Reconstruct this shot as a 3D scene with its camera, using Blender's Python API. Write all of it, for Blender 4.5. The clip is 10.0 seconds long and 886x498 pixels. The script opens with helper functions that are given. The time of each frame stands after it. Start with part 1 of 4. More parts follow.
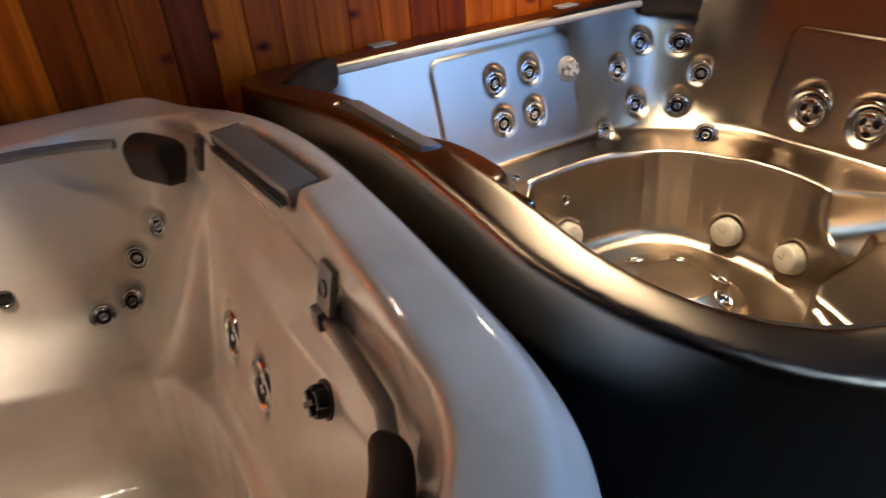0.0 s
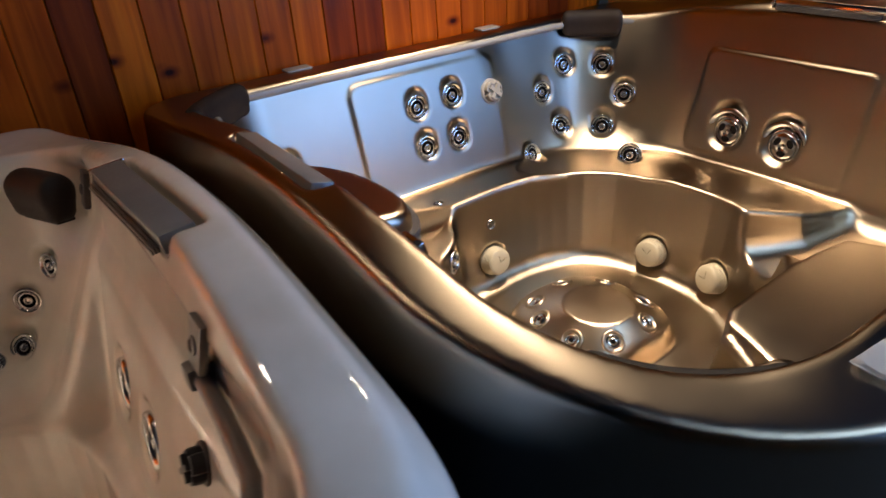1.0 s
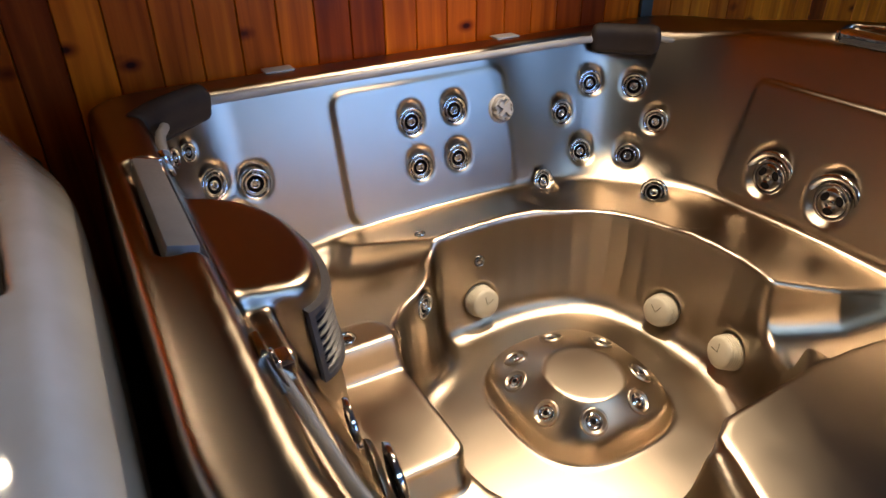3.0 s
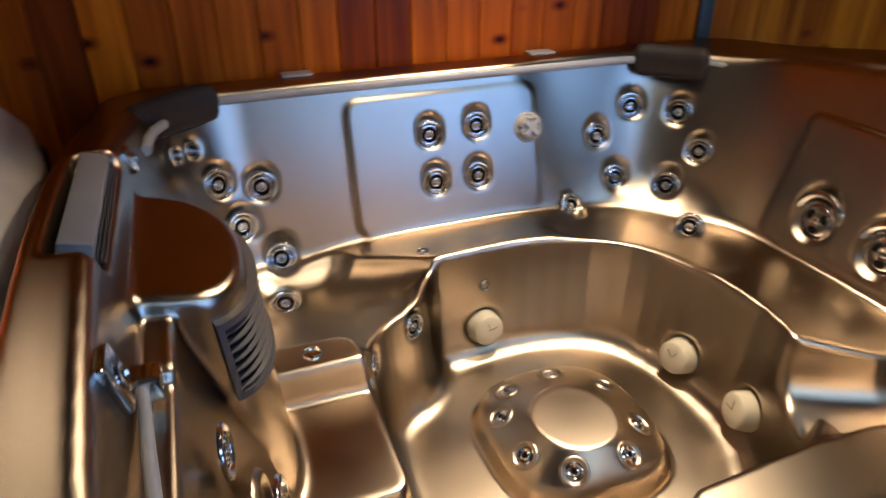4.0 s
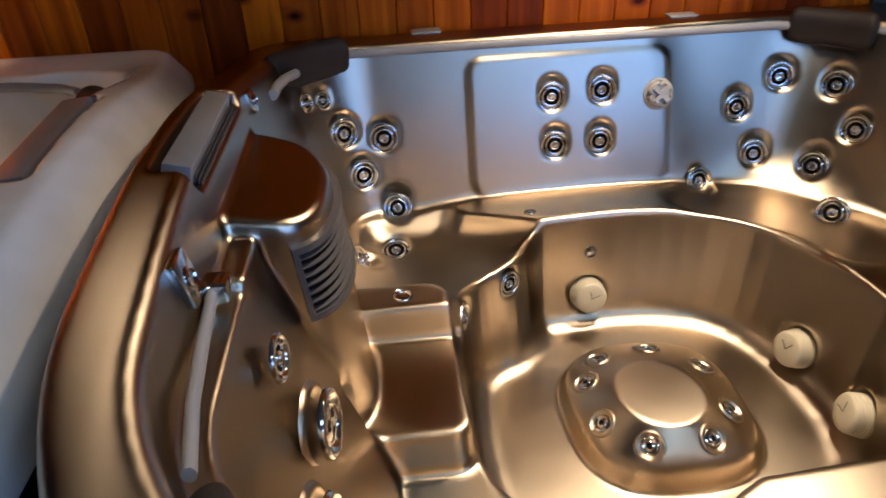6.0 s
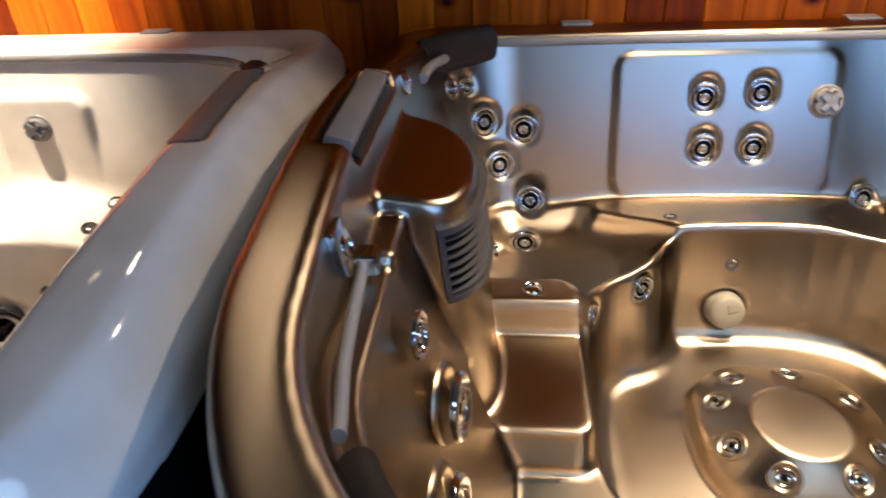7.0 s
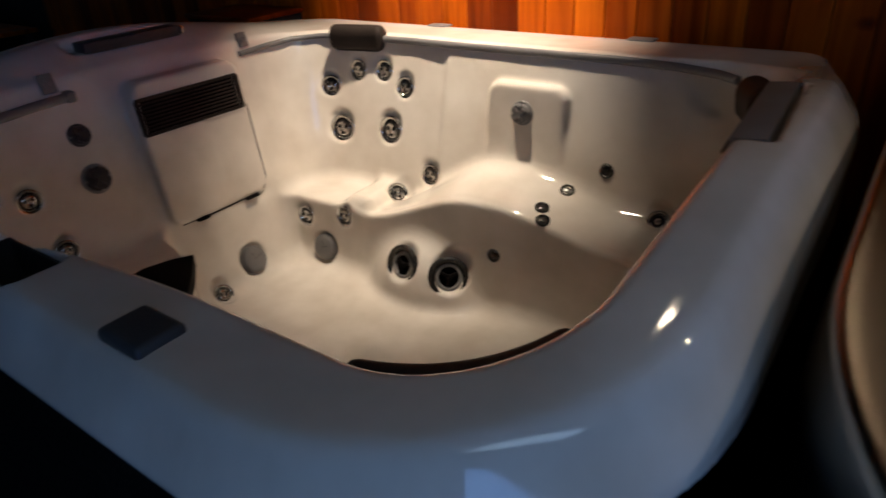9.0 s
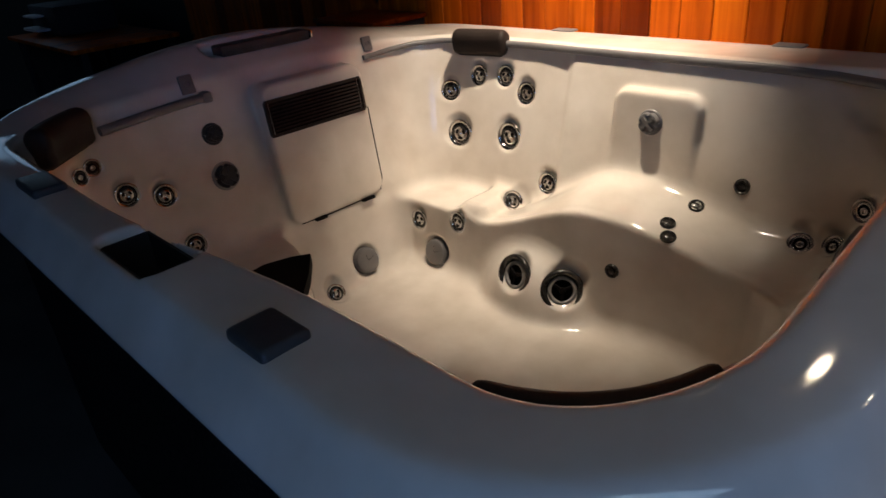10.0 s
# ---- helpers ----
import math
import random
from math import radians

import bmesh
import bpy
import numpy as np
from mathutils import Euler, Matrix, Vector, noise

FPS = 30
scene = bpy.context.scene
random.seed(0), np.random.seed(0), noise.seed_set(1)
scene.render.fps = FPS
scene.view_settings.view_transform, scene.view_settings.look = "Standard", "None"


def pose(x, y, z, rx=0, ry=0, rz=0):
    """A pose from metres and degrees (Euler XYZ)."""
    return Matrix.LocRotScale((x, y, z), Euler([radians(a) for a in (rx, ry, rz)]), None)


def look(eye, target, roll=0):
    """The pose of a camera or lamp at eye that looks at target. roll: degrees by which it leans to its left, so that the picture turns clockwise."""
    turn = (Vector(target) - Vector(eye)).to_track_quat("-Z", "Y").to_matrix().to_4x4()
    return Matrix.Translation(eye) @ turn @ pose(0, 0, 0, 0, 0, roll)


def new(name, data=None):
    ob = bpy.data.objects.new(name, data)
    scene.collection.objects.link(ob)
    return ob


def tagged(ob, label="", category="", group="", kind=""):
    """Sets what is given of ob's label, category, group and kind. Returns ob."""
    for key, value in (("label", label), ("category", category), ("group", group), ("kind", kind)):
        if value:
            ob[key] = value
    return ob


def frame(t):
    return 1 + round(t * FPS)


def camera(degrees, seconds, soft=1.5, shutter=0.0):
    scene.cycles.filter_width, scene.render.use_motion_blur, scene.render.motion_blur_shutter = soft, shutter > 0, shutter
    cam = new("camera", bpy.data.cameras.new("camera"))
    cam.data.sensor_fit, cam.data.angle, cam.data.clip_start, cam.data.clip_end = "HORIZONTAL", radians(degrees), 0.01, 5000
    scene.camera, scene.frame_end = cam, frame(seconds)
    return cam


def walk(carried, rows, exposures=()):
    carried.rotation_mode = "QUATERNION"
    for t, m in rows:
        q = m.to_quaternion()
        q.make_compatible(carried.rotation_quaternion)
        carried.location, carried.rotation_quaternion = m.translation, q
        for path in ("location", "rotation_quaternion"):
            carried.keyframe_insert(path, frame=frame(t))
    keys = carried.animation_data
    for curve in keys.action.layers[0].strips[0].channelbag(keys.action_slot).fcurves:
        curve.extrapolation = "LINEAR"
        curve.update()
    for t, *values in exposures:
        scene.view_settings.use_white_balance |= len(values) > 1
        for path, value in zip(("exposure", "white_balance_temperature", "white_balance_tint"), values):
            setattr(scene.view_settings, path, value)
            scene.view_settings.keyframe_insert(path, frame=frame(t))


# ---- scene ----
cam = camera(67.2, 10.0, shutter=0.5)
PATH = [
    (0, (0.984, 0.113, 1.486), (1.818, 1.625, 0.477), -4.8),
    (0.5, (1.032, 0.157, 1.475), (1.982, 1.608, 0.479), -4.8),
    (1, (1.102, 0.12, 1.489), (2.07, 1.57, 0.508), -3.9),
    (1.5, (1.25, 0.101, 1.466), (2.067, 1.659, 0.514), -2.6),
    (2, (1.365, 0.114, 1.446), (2.096, 1.684, 0.446), -2.3),
    (2.5, (1.39, 0.202, 1.488), (2.179, 1.732, 0.469), -1.4),
    (2.7, (1.407, 0.232, 1.495), (2.237, 1.746, 0.485), -0.9),
    (3.8, (1.624, 0.26, 1.447), (2.366, 1.838, 0.466), -0.4),
    (4, (1.684, 0.229, 1.455), (2.301, 1.866, 0.485), 0.0),
    (4.5, (1.768, 0.166, 1.443), (2.113, 1.874, 0.461), 0.4),
    (5, (1.806, 0.15, 1.447), (2.062, 1.849, 0.424), -1.8),
    (5.2, (1.816, 0.145, 1.447), (2.075, 1.842, 0.42), -2.2),
    (6.3, (1.804, 0.152, 1.434), (1.861, 1.849, 0.378), -2.3),
    (6.5, (1.795, 0.161, 1.429), (1.776, 1.853, 0.363), -2.2),
    (7, (1.758, 0.154, 1.428), (1.58, 1.852, 0.387), -2.6),
    (7.5, (1.683, 0.131, 1.421), (1.303, 1.824, 0.426), -3.0),
    (8, (1.591, 0.087, 1.422), (0.956, 1.721, 0.46), -2.7),
    (8.5, (1.525, 0.029, 1.415), (0.648, 1.555, 0.466), -2.9),
    (9, (1.479, 0.011, 1.409), (0.406, 1.415, 0.473), -3.4),
    (9.5, (1.437, 0.007, 1.394), (0.213, 1.298, 0.481), -3.7),
    (10, (1.418, 0.025, 1.398), (0.108, 1.238, 0.496), -4.9),
]
EXPOSURES = [(0, 0.0), (2.0, -0.1), (4.5, -0.25), (6.5, -0.25), (7.0, -0.2), (7.5, -0.3), (8.0, -1.0), (8.5, -1.4), (9.2, -1.65), (10, -1.6)]
walk(cam, [(t, look(eye, target, roll)) for t, eye, target, roll in PATH], EXPOSURES)

# ---- light ----
world = bpy.data.worlds.new("sky")
scene.world = world
world.use_nodes = True
sky = world.node_tree.nodes.new("ShaderNodeTexSky")
sky.sky_type, sky.sun_disc, sky.sun_elevation, sky.sun_rotation = "NISHITA", False, radians(35), radians(200)
world.node_tree.nodes["Background"].inputs["Strength"].default_value = 0.12
world.node_tree.links.new(sky.outputs["Color"], world.node_tree.nodes["Background"].inputs["Color"])


def area(name, m, size_x, size_y, power, colour, shape="RECTANGLE"):
    lamp = bpy.data.lights.new(name, "AREA")
    lamp.shape, lamp.size, lamp.size_y, lamp.energy, lamp.color = shape, size_x, size_y, power, colour
    ob = new(name, lamp)
    ob.matrix_world = m
    return ob


WINDOW = (3.1, 5.3, 0.1, 2.35)  # x from, x to, z from, z to, in the front wall
FRONT_Y, BACK_Y, LEFT_X, RIGHT_X, CEIL_Z = -2.2, 2.262, -6.2, 7.2, 2.6
area("window_daylight", look((4.2, FRONT_Y - 0.02, 1.225), (4.2, 3, 1.225)), WINDOW[1] - WINDOW[0], WINDOW[3] - WINDOW[2], 145, (0.17, 0.40, 1.0))
# ceiling spots: place, aim, power, cone, colour of the bulb
WARM, NEUTRAL = (1.0, 0.80, 0.575), (1.0, 0.84, 0.66)
DOWNLIGHTS = [
    ((2.95, 1.75), (2.40, 1.15, 0.2), 345, 78, WARM),
    ((2.5, 1.10), (2.6, 1.55, 0.3), 115, 76, WARM),
    ((0.20, 1.80), (-0.05, 2.12, 0.85), 800, 62, NEUTRAL),
    ((1.0, 1.65), (1.25, 1.3, 1.0), 11, 104, WARM),
]
for (lx, ly), aim, power, cone, bulb in DOWNLIGHTS:
    lamp = bpy.data.lights.new("spot_glow", "SPOT")
    lamp.energy, lamp.color, lamp.spot_size, lamp.spot_blend, lamp.shadow_soft_size = power, bulb, radians(cone), 1.0, 0.04
    new("spot_glow", lamp).matrix_world = look((lx, ly, CEIL_Z - 0.16), aim)
# cool tube light on the ceiling
PANEL_AT = (3.2, -0.7)
area("tube_glow", look((PANEL_AT[0], PANEL_AT[1], CEIL_Z - 0.075), (PANEL_AT[0], PANEL_AT[1] + 0.001, 0.0)), 2.4, 0.5, 15, (0.44, 0.71, 1.0))
LEFT_WINDOW = (0.2, 2.0, 1.45, 2.45)  # y from, y to, z from, z to, in the left wall
area("window_daylight", look((LEFT_X - 0.02, 1.1, 1.95), (0, 1.1, 1.95)), 1.8, 1.0, 6, (0.34, 0.62, 1.0))
# ---- materials ----
def material(name, colour, rough=0.5, metal=0.0, coat=0.0, spec=0.5):
    mat = bpy.data.materials.new(name)
    mat.use_nodes = True
    b = mat.node_tree.nodes["Principled BSDF"]
    b.inputs["Base Color"].default_value = (*colour, 1)
    b.inputs["Roughness"].default_value = rough
    b.inputs["Metallic"].default_value = metal
    b.inputs["Coat Weight"].default_value = coat
    b.inputs["Coat Roughness"].default_value = 0.06
    b.inputs["Specular IOR Level"].default_value = spec
    return mat


def node(mat, kind, **put):
    n = mat.node_tree.nodes.new(kind)
    for key, value in put.items():
        n.inputs[key.replace("_", " ")].default_value = value
    return n


def wire(mat, a, out, b, into):
    mat.node_tree.links.new(a.outputs[out], b.inputs[into])


def coords(mat, scale=(1, 1, 1), space="Object"):
    c, m = node(mat, "ShaderNodeTexCoord"), node(mat, "ShaderNodeMapping")
    m.inputs["Scale"].default_value = scale
    wire(mat, c, space, m, "Vector")
    return m


def ramp(mat, src, out, stops):
    r = node(mat, "ShaderNodeValToRGB")
    e = r.color_ramp.elements
    while len(e) < len(stops):
        e.new(0.5)
    for k, (at, col) in zip(e, stops):
        k.position, k.color = at, (*col, 1)
    wire(mat, src, out, r, "Fac")
    return r


def bump(mat, src, out, strength, distance):
    b = node(mat, "ShaderNodeBump", Strength=strength, Distance=distance)
    wire(mat, src, out, b, "Height")
    wire(mat, b, "Normal", mat.node_tree.nodes["Principled BSDF"], "Normal")
    return b


def mottle(mat, c1, c2, scale, r1, r2, relief=0.0, fine=60.0):
    """Colour and gloss that vary at two scales."""
    b, at = mat.node_tree.nodes["Principled BSDF"], coords(mat)
    n1, n2 = node(mat, "ShaderNodeTexNoise", Scale=scale, Detail=4.0), node(mat, "ShaderNodeTexNoise", Scale=fine, Detail=3.0)
    for n in (n1, n2):
        wire(mat, at, "Vector", n, "Vector")
    wire(mat, ramp(mat, n1, "Fac", [(0.3, c1), (0.7, c2)]), "Color", b, "Base Color")
    m = node(mat, "ShaderNodeMapRange", From_Min=0.3, From_Max=0.7, To_Min=r1, To_Max=r2)
    wire(mat, n2, "Fac", m, "Value")
    wire(mat, m, "Result", b, "Roughness")
    if relief:
        bump(mat, n2, "Fac", relief, 0.002)
    return mat


def pewter():
    """Satin metallic acrylic: a tight, tail-free sheen whose tone and gloss drift slightly, with a faint orange-peel relief."""
    mat = bpy.data.materials.new("pewter_acrylic")
    mat.use_nodes = True
    nt = mat.node_tree
    nt.nodes.remove(nt.nodes["Principled BSDF"])
    sheen = node(mat, "ShaderNodeBsdfAnisotropic")
    sheen.distribution = "BECKMANN"
    at = coords(mat)
    broad, fine = node(mat, "ShaderNodeTexNoise", Scale=2.0, Detail=4.0), node(mat, "ShaderNodeTexNoise", Scale=9.0, Detail=3.0)
    peel = node(mat, "ShaderNodeTexNoise", Scale=55.0, Detail=2.0)
    for n in (broad, fine, peel):
        wire(mat, at, "Vector", n, "Vector")
    wire(mat, ramp(mat, broad, "Fac", [(0.3, (0.385, 0.32, 0.25)), (0.7, (0.43, 0.36, 0.285))]), "Color", sheen, "Color")
    m = node(mat, "ShaderNodeMapRange", From_Min=0.3, From_Max=0.7, To_Min=0.37, To_Max=0.395)
    wire(mat, fine, "Fac", m, "Value")
    wire(mat, m, "Result", sheen, "Roughness")
    relief = node(mat, "ShaderNodeBump", Strength=0.05, Distance=0.002)
    wire(mat, peel, "Fac", relief, "Height")
    wire(mat, relief, "Normal", sheen, "Normal")
    wire(mat, sheen, "BSDF", nt.nodes["Material Output"], "Surface")
    return mat


SILVER = pewter()
WHITE = mottle(material("marbled_acrylic", (0.75, 0.7, 0.62), 0.06, 0.0, 0.3), (0.67, 0.60, 0.515), (0.84, 0.775, 0.695), 5.5, 0.045, 0.08, 0.0, 30.0)
CHROME = mottle(material("chrome", (0.8, 0.8, 0.8), 0.1, 1.0), (0.52, 0.51, 0.50), (0.62, 0.61, 0.60), 20.0, 0.07, 0.14, 0.0, 90.0)
DARK_CHROME = mottle(material("smoked_nozzle", (0.1, 0.1, 0.1), 0.2, 0.7), (0.055, 0.052, 0.05), (0.09, 0.085, 0.08), 25.0, 0.15, 0.3)
# near-black colour that stands for the shade inside jets and other openings
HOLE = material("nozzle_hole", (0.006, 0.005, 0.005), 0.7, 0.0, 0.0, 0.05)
PILLOW = mottle(material("brown_foam", (0.035, 0.026, 0.022), 0.55, 0.0, 0.0, 0.2), (0.020, 0.014, 0.012), (0.032, 0.023, 0.019), 9.0, 0.5, 0.68, 0.25, 400.0)
GREY = mottle(material("grey_plastic", (0.2, 0.19, 0.19), 0.4), (0.16, 0.152, 0.152), (0.20, 0.192, 0.19), 12.0, 0.3, 0.42, 0.1, 300.0)
DARK_GREY = mottle(material("charcoal_plastic", (0.05, 0.048, 0.05), 0.4, 0.0, 0.0, 0.3), (0.045, 0.043, 0.045), (0.07, 0.066, 0.066), 12.0, 0.32, 0.45, 0.1, 300.0)
GRILLE = mottle(material("dark_grille", (0.09, 0.085, 0.09), 0.4), (0.05, 0.047, 0.05), (0.07, 0.066, 0.07), 12.0, 0.32, 0.45, 0.1, 300.0)
LIGHT_BAR = mottle(material("frosted_bar", (0.5, 0.48, 0.45), 0.35), (0.26, 0.25, 0.24), (0.32, 0.31, 0.30), 8.0, 0.28, 0.38)
CAP = mottle(material("beige_cap", (0.45, 0.40, 0.30), 0.4), (0.42, 0.375, 0.28), (0.50, 0.45, 0.35), 15.0, 0.32, 0.45, 0.1, 200.0)
CABINET = mottle(material("dark_cabinet", (0.008, 0.007, 0.006), 0.6, 0.0, 0.0, 0.15), (0.006, 0.005, 0.0045), (0.012, 0.010, 0.009), 6.0, 0.4, 0.6, 0.2, 120.0)
PAPER = mottle(material("white_paper", (0.8, 0.8, 0.8), 0.6), (0.78, 0.78, 0.78), (0.84, 0.84, 0.84), 10.0, 0.55, 0.65)
INK = material("grey_print", (0.35, 0.36, 0.38), 0.7)
FLOOR = mottle(material("dark_carpet", (0.02, 0.017, 0.015), 0.9, 0.0, 0.0, 0.1), (0.045, 0.043, 0.042), (0.07, 0.067, 0.064), 2.0, 0.85, 0.95, 0.3, 220.0)
PLASTER = mottle(material("tan_wall", (0.35, 0.27, 0.18), 0.8), (0.14, 0.10, 0.065), (0.18, 0.135, 0.09), 1.5, 0.7, 0.9, 0.15, 90.0)
CEILING = mottle(material("ceiling_paint", (0.2, 0.2, 0.2), 0.8), (0.08, 0.075, 0.072), (0.11, 0.105, 0.10), 1.2, 0.7, 0.9, 0.15, 90.0)
METAL_STRIP = mottle(material("grey_conduit", (0.22, 0.22, 0.17), 0.45, 0.3), (0.05, 0.048, 0.035), (0.08, 0.075, 0.055), 6.0, 0.4, 0.5)
FABRIC = mottle(material("dark_shelving", (0.02, 0.018, 0.018), 0.7), (0.015, 0.013, 0.013), (0.03, 0.026, 0.024), 5.0, 0.6, 0.8)


def pine():
    """Knotty pine: long grain, knots, and a tone of its own for each board."""
    mat = material("knotty_pine", (0.4, 0.2, 0.06), 0.5, 0.0, 0.0, 0.12)
    nt, b = mat.node_tree, mat.node_tree.nodes["Principled BSDF"]
    info, geo = node(mat, "ShaderNodeObjectInfo"), node(mat, "ShaderNodeNewGeometry")
    move = node(mat, "ShaderNodeVectorMath")
    move.operation = "MULTIPLY_ADD"
    wire(mat, info, "Random", move, 0)
    move.inputs[1].default_value = (3.1, 0.0, 17.0)
    wire(mat, geo, "Position", move, 2)
    long = node(mat, "ShaderNodeMapping")
    long.inputs["Scale"].default_value = (26, 26, 1.3)
    wire(mat, move, "Vector", long, "Vector")
    grain = node(mat, "ShaderNodeTexNoise", Scale=1.0, Detail=5.0, Distortion=0.6)
    wire(mat, long, "Vector", grain, "Vector")
    wide = node(mat, "ShaderNodeMapping")
    wide.inputs["Scale"].default_value = (5, 5, 0.9)
    wire(mat, move, "Vector", wide, "Vector")
    cloud = node(mat, "ShaderNodeTexNoise", Scale=1.0, Detail=3.0)
    wire(mat, wide, "Vector", cloud, "Vector")
    flat = node(mat, "ShaderNodeMapping")
    flat.inputs["Scale"].default_value = (4.6, 0.01, 7.5)
    wire(mat, move, "Vector", flat, "Vector")
    knots = node(mat, "ShaderNodeTexVoronoi", Scale=1.0, Randomness=1.0)
    wire(mat, flat, "Vector", knots, "Vector")
    base = ramp(mat, grain, "Fac", [(0.30, (0.33, 0.055, 0.002)), (0.55, (0.58, 0.115, 0.003)), (0.75, (0.74, 0.185, 0.006))])
    tone = ramp(mat, info, "Random", [(0.0, (0.34, 0.24, 0.18)), (0.15, (0.62, 0.50, 0.4)), (0.4, (0.92, 0.88, 0.8)), (1.0, (1.15, 1.2, 1.1))])
    mul = node(mat, "ShaderNodeMix")
    mul.data_type, mul.blend_type = "RGBA", "MULTIPLY"
    mul.inputs["Factor"].default_value = 1.0
    wire(mat, base, "Color", mul, 6)
    wire(mat, tone, "Color", mul, 7)
    cl = ramp(mat, cloud, "Fac", [(0.33, (0.55, 0.42, 0.35)), (0.62, (1.05, 1.05, 1.0))])
    mul2 = node(mat, "ShaderNodeMix")
    mul2.data_type, mul2.blend_type = "RGBA", "MULTIPLY"
    mul2.inputs["Factor"].default_value = 0.8
    wire(mat, mul, 2, mul2, 6)
    wire(mat, cl, "Color", mul2, 7)
    kn = ramp(mat, knots, "Distance", [(0.045, (0.07, 0.03, 0.02)), (0.085, (0.42, 0.28, 0.2)), (0.19, (1, 1, 1))])
    mul3 = node(mat, "ShaderNodeMix")
    mul3.data_type, mul3.blend_type = "RGBA", "MULTIPLY"
    mul3.inputs["Factor"].default_value = 1.0
    wire(mat, mul2, 2, mul3, 6)
    wire(mat, kn, "Color", mul3, 7)
    wire(mat, mul3, 2, b, "Base Color")
    r = node(mat, "ShaderNodeMapRange", From_Min=0.3, From_Max=0.7, To_Min=0.32, To_Max=0.5)
    wire(mat, grain, "Fac", r, "Value")
    wire(mat, r, "Result", b, "Roughness")
    bump(mat, grain, "Fac", 0.15, 0.002)
    return mat


PINE = pine()


def glass():
    mat = material("window_glass", (0.95, 0.97, 1.0), 0.02)
    mat.node_tree.nodes["Principled BSDF"].inputs["Transmission Weight"].default_value = 1.0
    return mat


GLASS = glass()


def glowing(name, colour, strength):
    mat = material(name, colour, 0.5)
    b = mat.node_tree.nodes["Principled BSDF"]
    b.inputs["Emission Color"].default_value, b.inputs["Emission Strength"].default_value = (*colour, 1), strength
    return mat


DIFFUSER = glowing("tube_diffuser", (0.6, 0.8, 1.0), 4.0)
BULB = glowing("warm_bulb", (1.0, 0.75, 0.45), 14.0)


# ---- moulded shells: distance fields and the mesher ----
def smin(a, b, k):
    g = np.clip(0.5 + 0.5 * (b - a) / k, 0, 1)
    return b + (a - b) * g - k * g * (1 - g)


def smax(a, b, k):
    return -smin(-a, -b, k)


def step01(a, b, v):
    s = np.clip((v - a) / (b - a), 0, 1)
    return s * s * (3 - 2 * s)


def rrect(x, y, x0, x1, y0, y1, rf, rb):
    """Distance to a rectangle with round corners: rf at the front, rb at the back."""
    cx, cy = (x0 + x1) / 2, (y0 + y1) / 2
    r = np.where(y < cy, rf, rb)
    qx, qy = np.abs(x - cx) - (x1 - x0) / 2 + r, np.abs(y - cy) - (y1 - y0) / 2 + r
    return np.hypot(np.maximum(qx, 0), np.maximum(qy, 0)) + np.minimum(np.maximum(qx, qy), 0) - r


def polygon(x, y, pts, r=0.0):
    """Distance to a polygon grown by r after shrinking, which rounds its corners."""
    x, y = np.broadcast_arrays(x, y)
    d, s = np.full(x.shape, 1e9, np.float32), np.ones(x.shape, np.float32)
    for (ax, ay), (bx, by) in zip(pts, pts[1:] + pts[:1]):
        ex, ey, wx, wy = bx - ax, by - ay, x - ax, y - ay
        f = np.clip((wx * ex + wy * ey) / (ex * ex + ey * ey), 0, 1)
        d = np.minimum(d, (wx - ex * f) ** 2 + (wy - ey * f) ** 2)
        c1, c2, c3 = y >= ay, y < by, ex * wy > ey * wx
        s = np.where((c1 & c2 & c3) | (~c1 & ~c2 & ~c3), -s, s)
    return s * np.sqrt(d) - r


def rbox(x, y, z, lo, hi, r):
    q = [np.abs(v - (a + b) / 2) - (b - a) / 2 + r for v, a, b in zip((x, y, z), lo, hi)]
    out = np.sqrt(sum(np.maximum(v, 0) ** 2 for v in q))
    return out + np.minimum(np.maximum(np.maximum(q[0], q[1]), q[2]), 0) - r


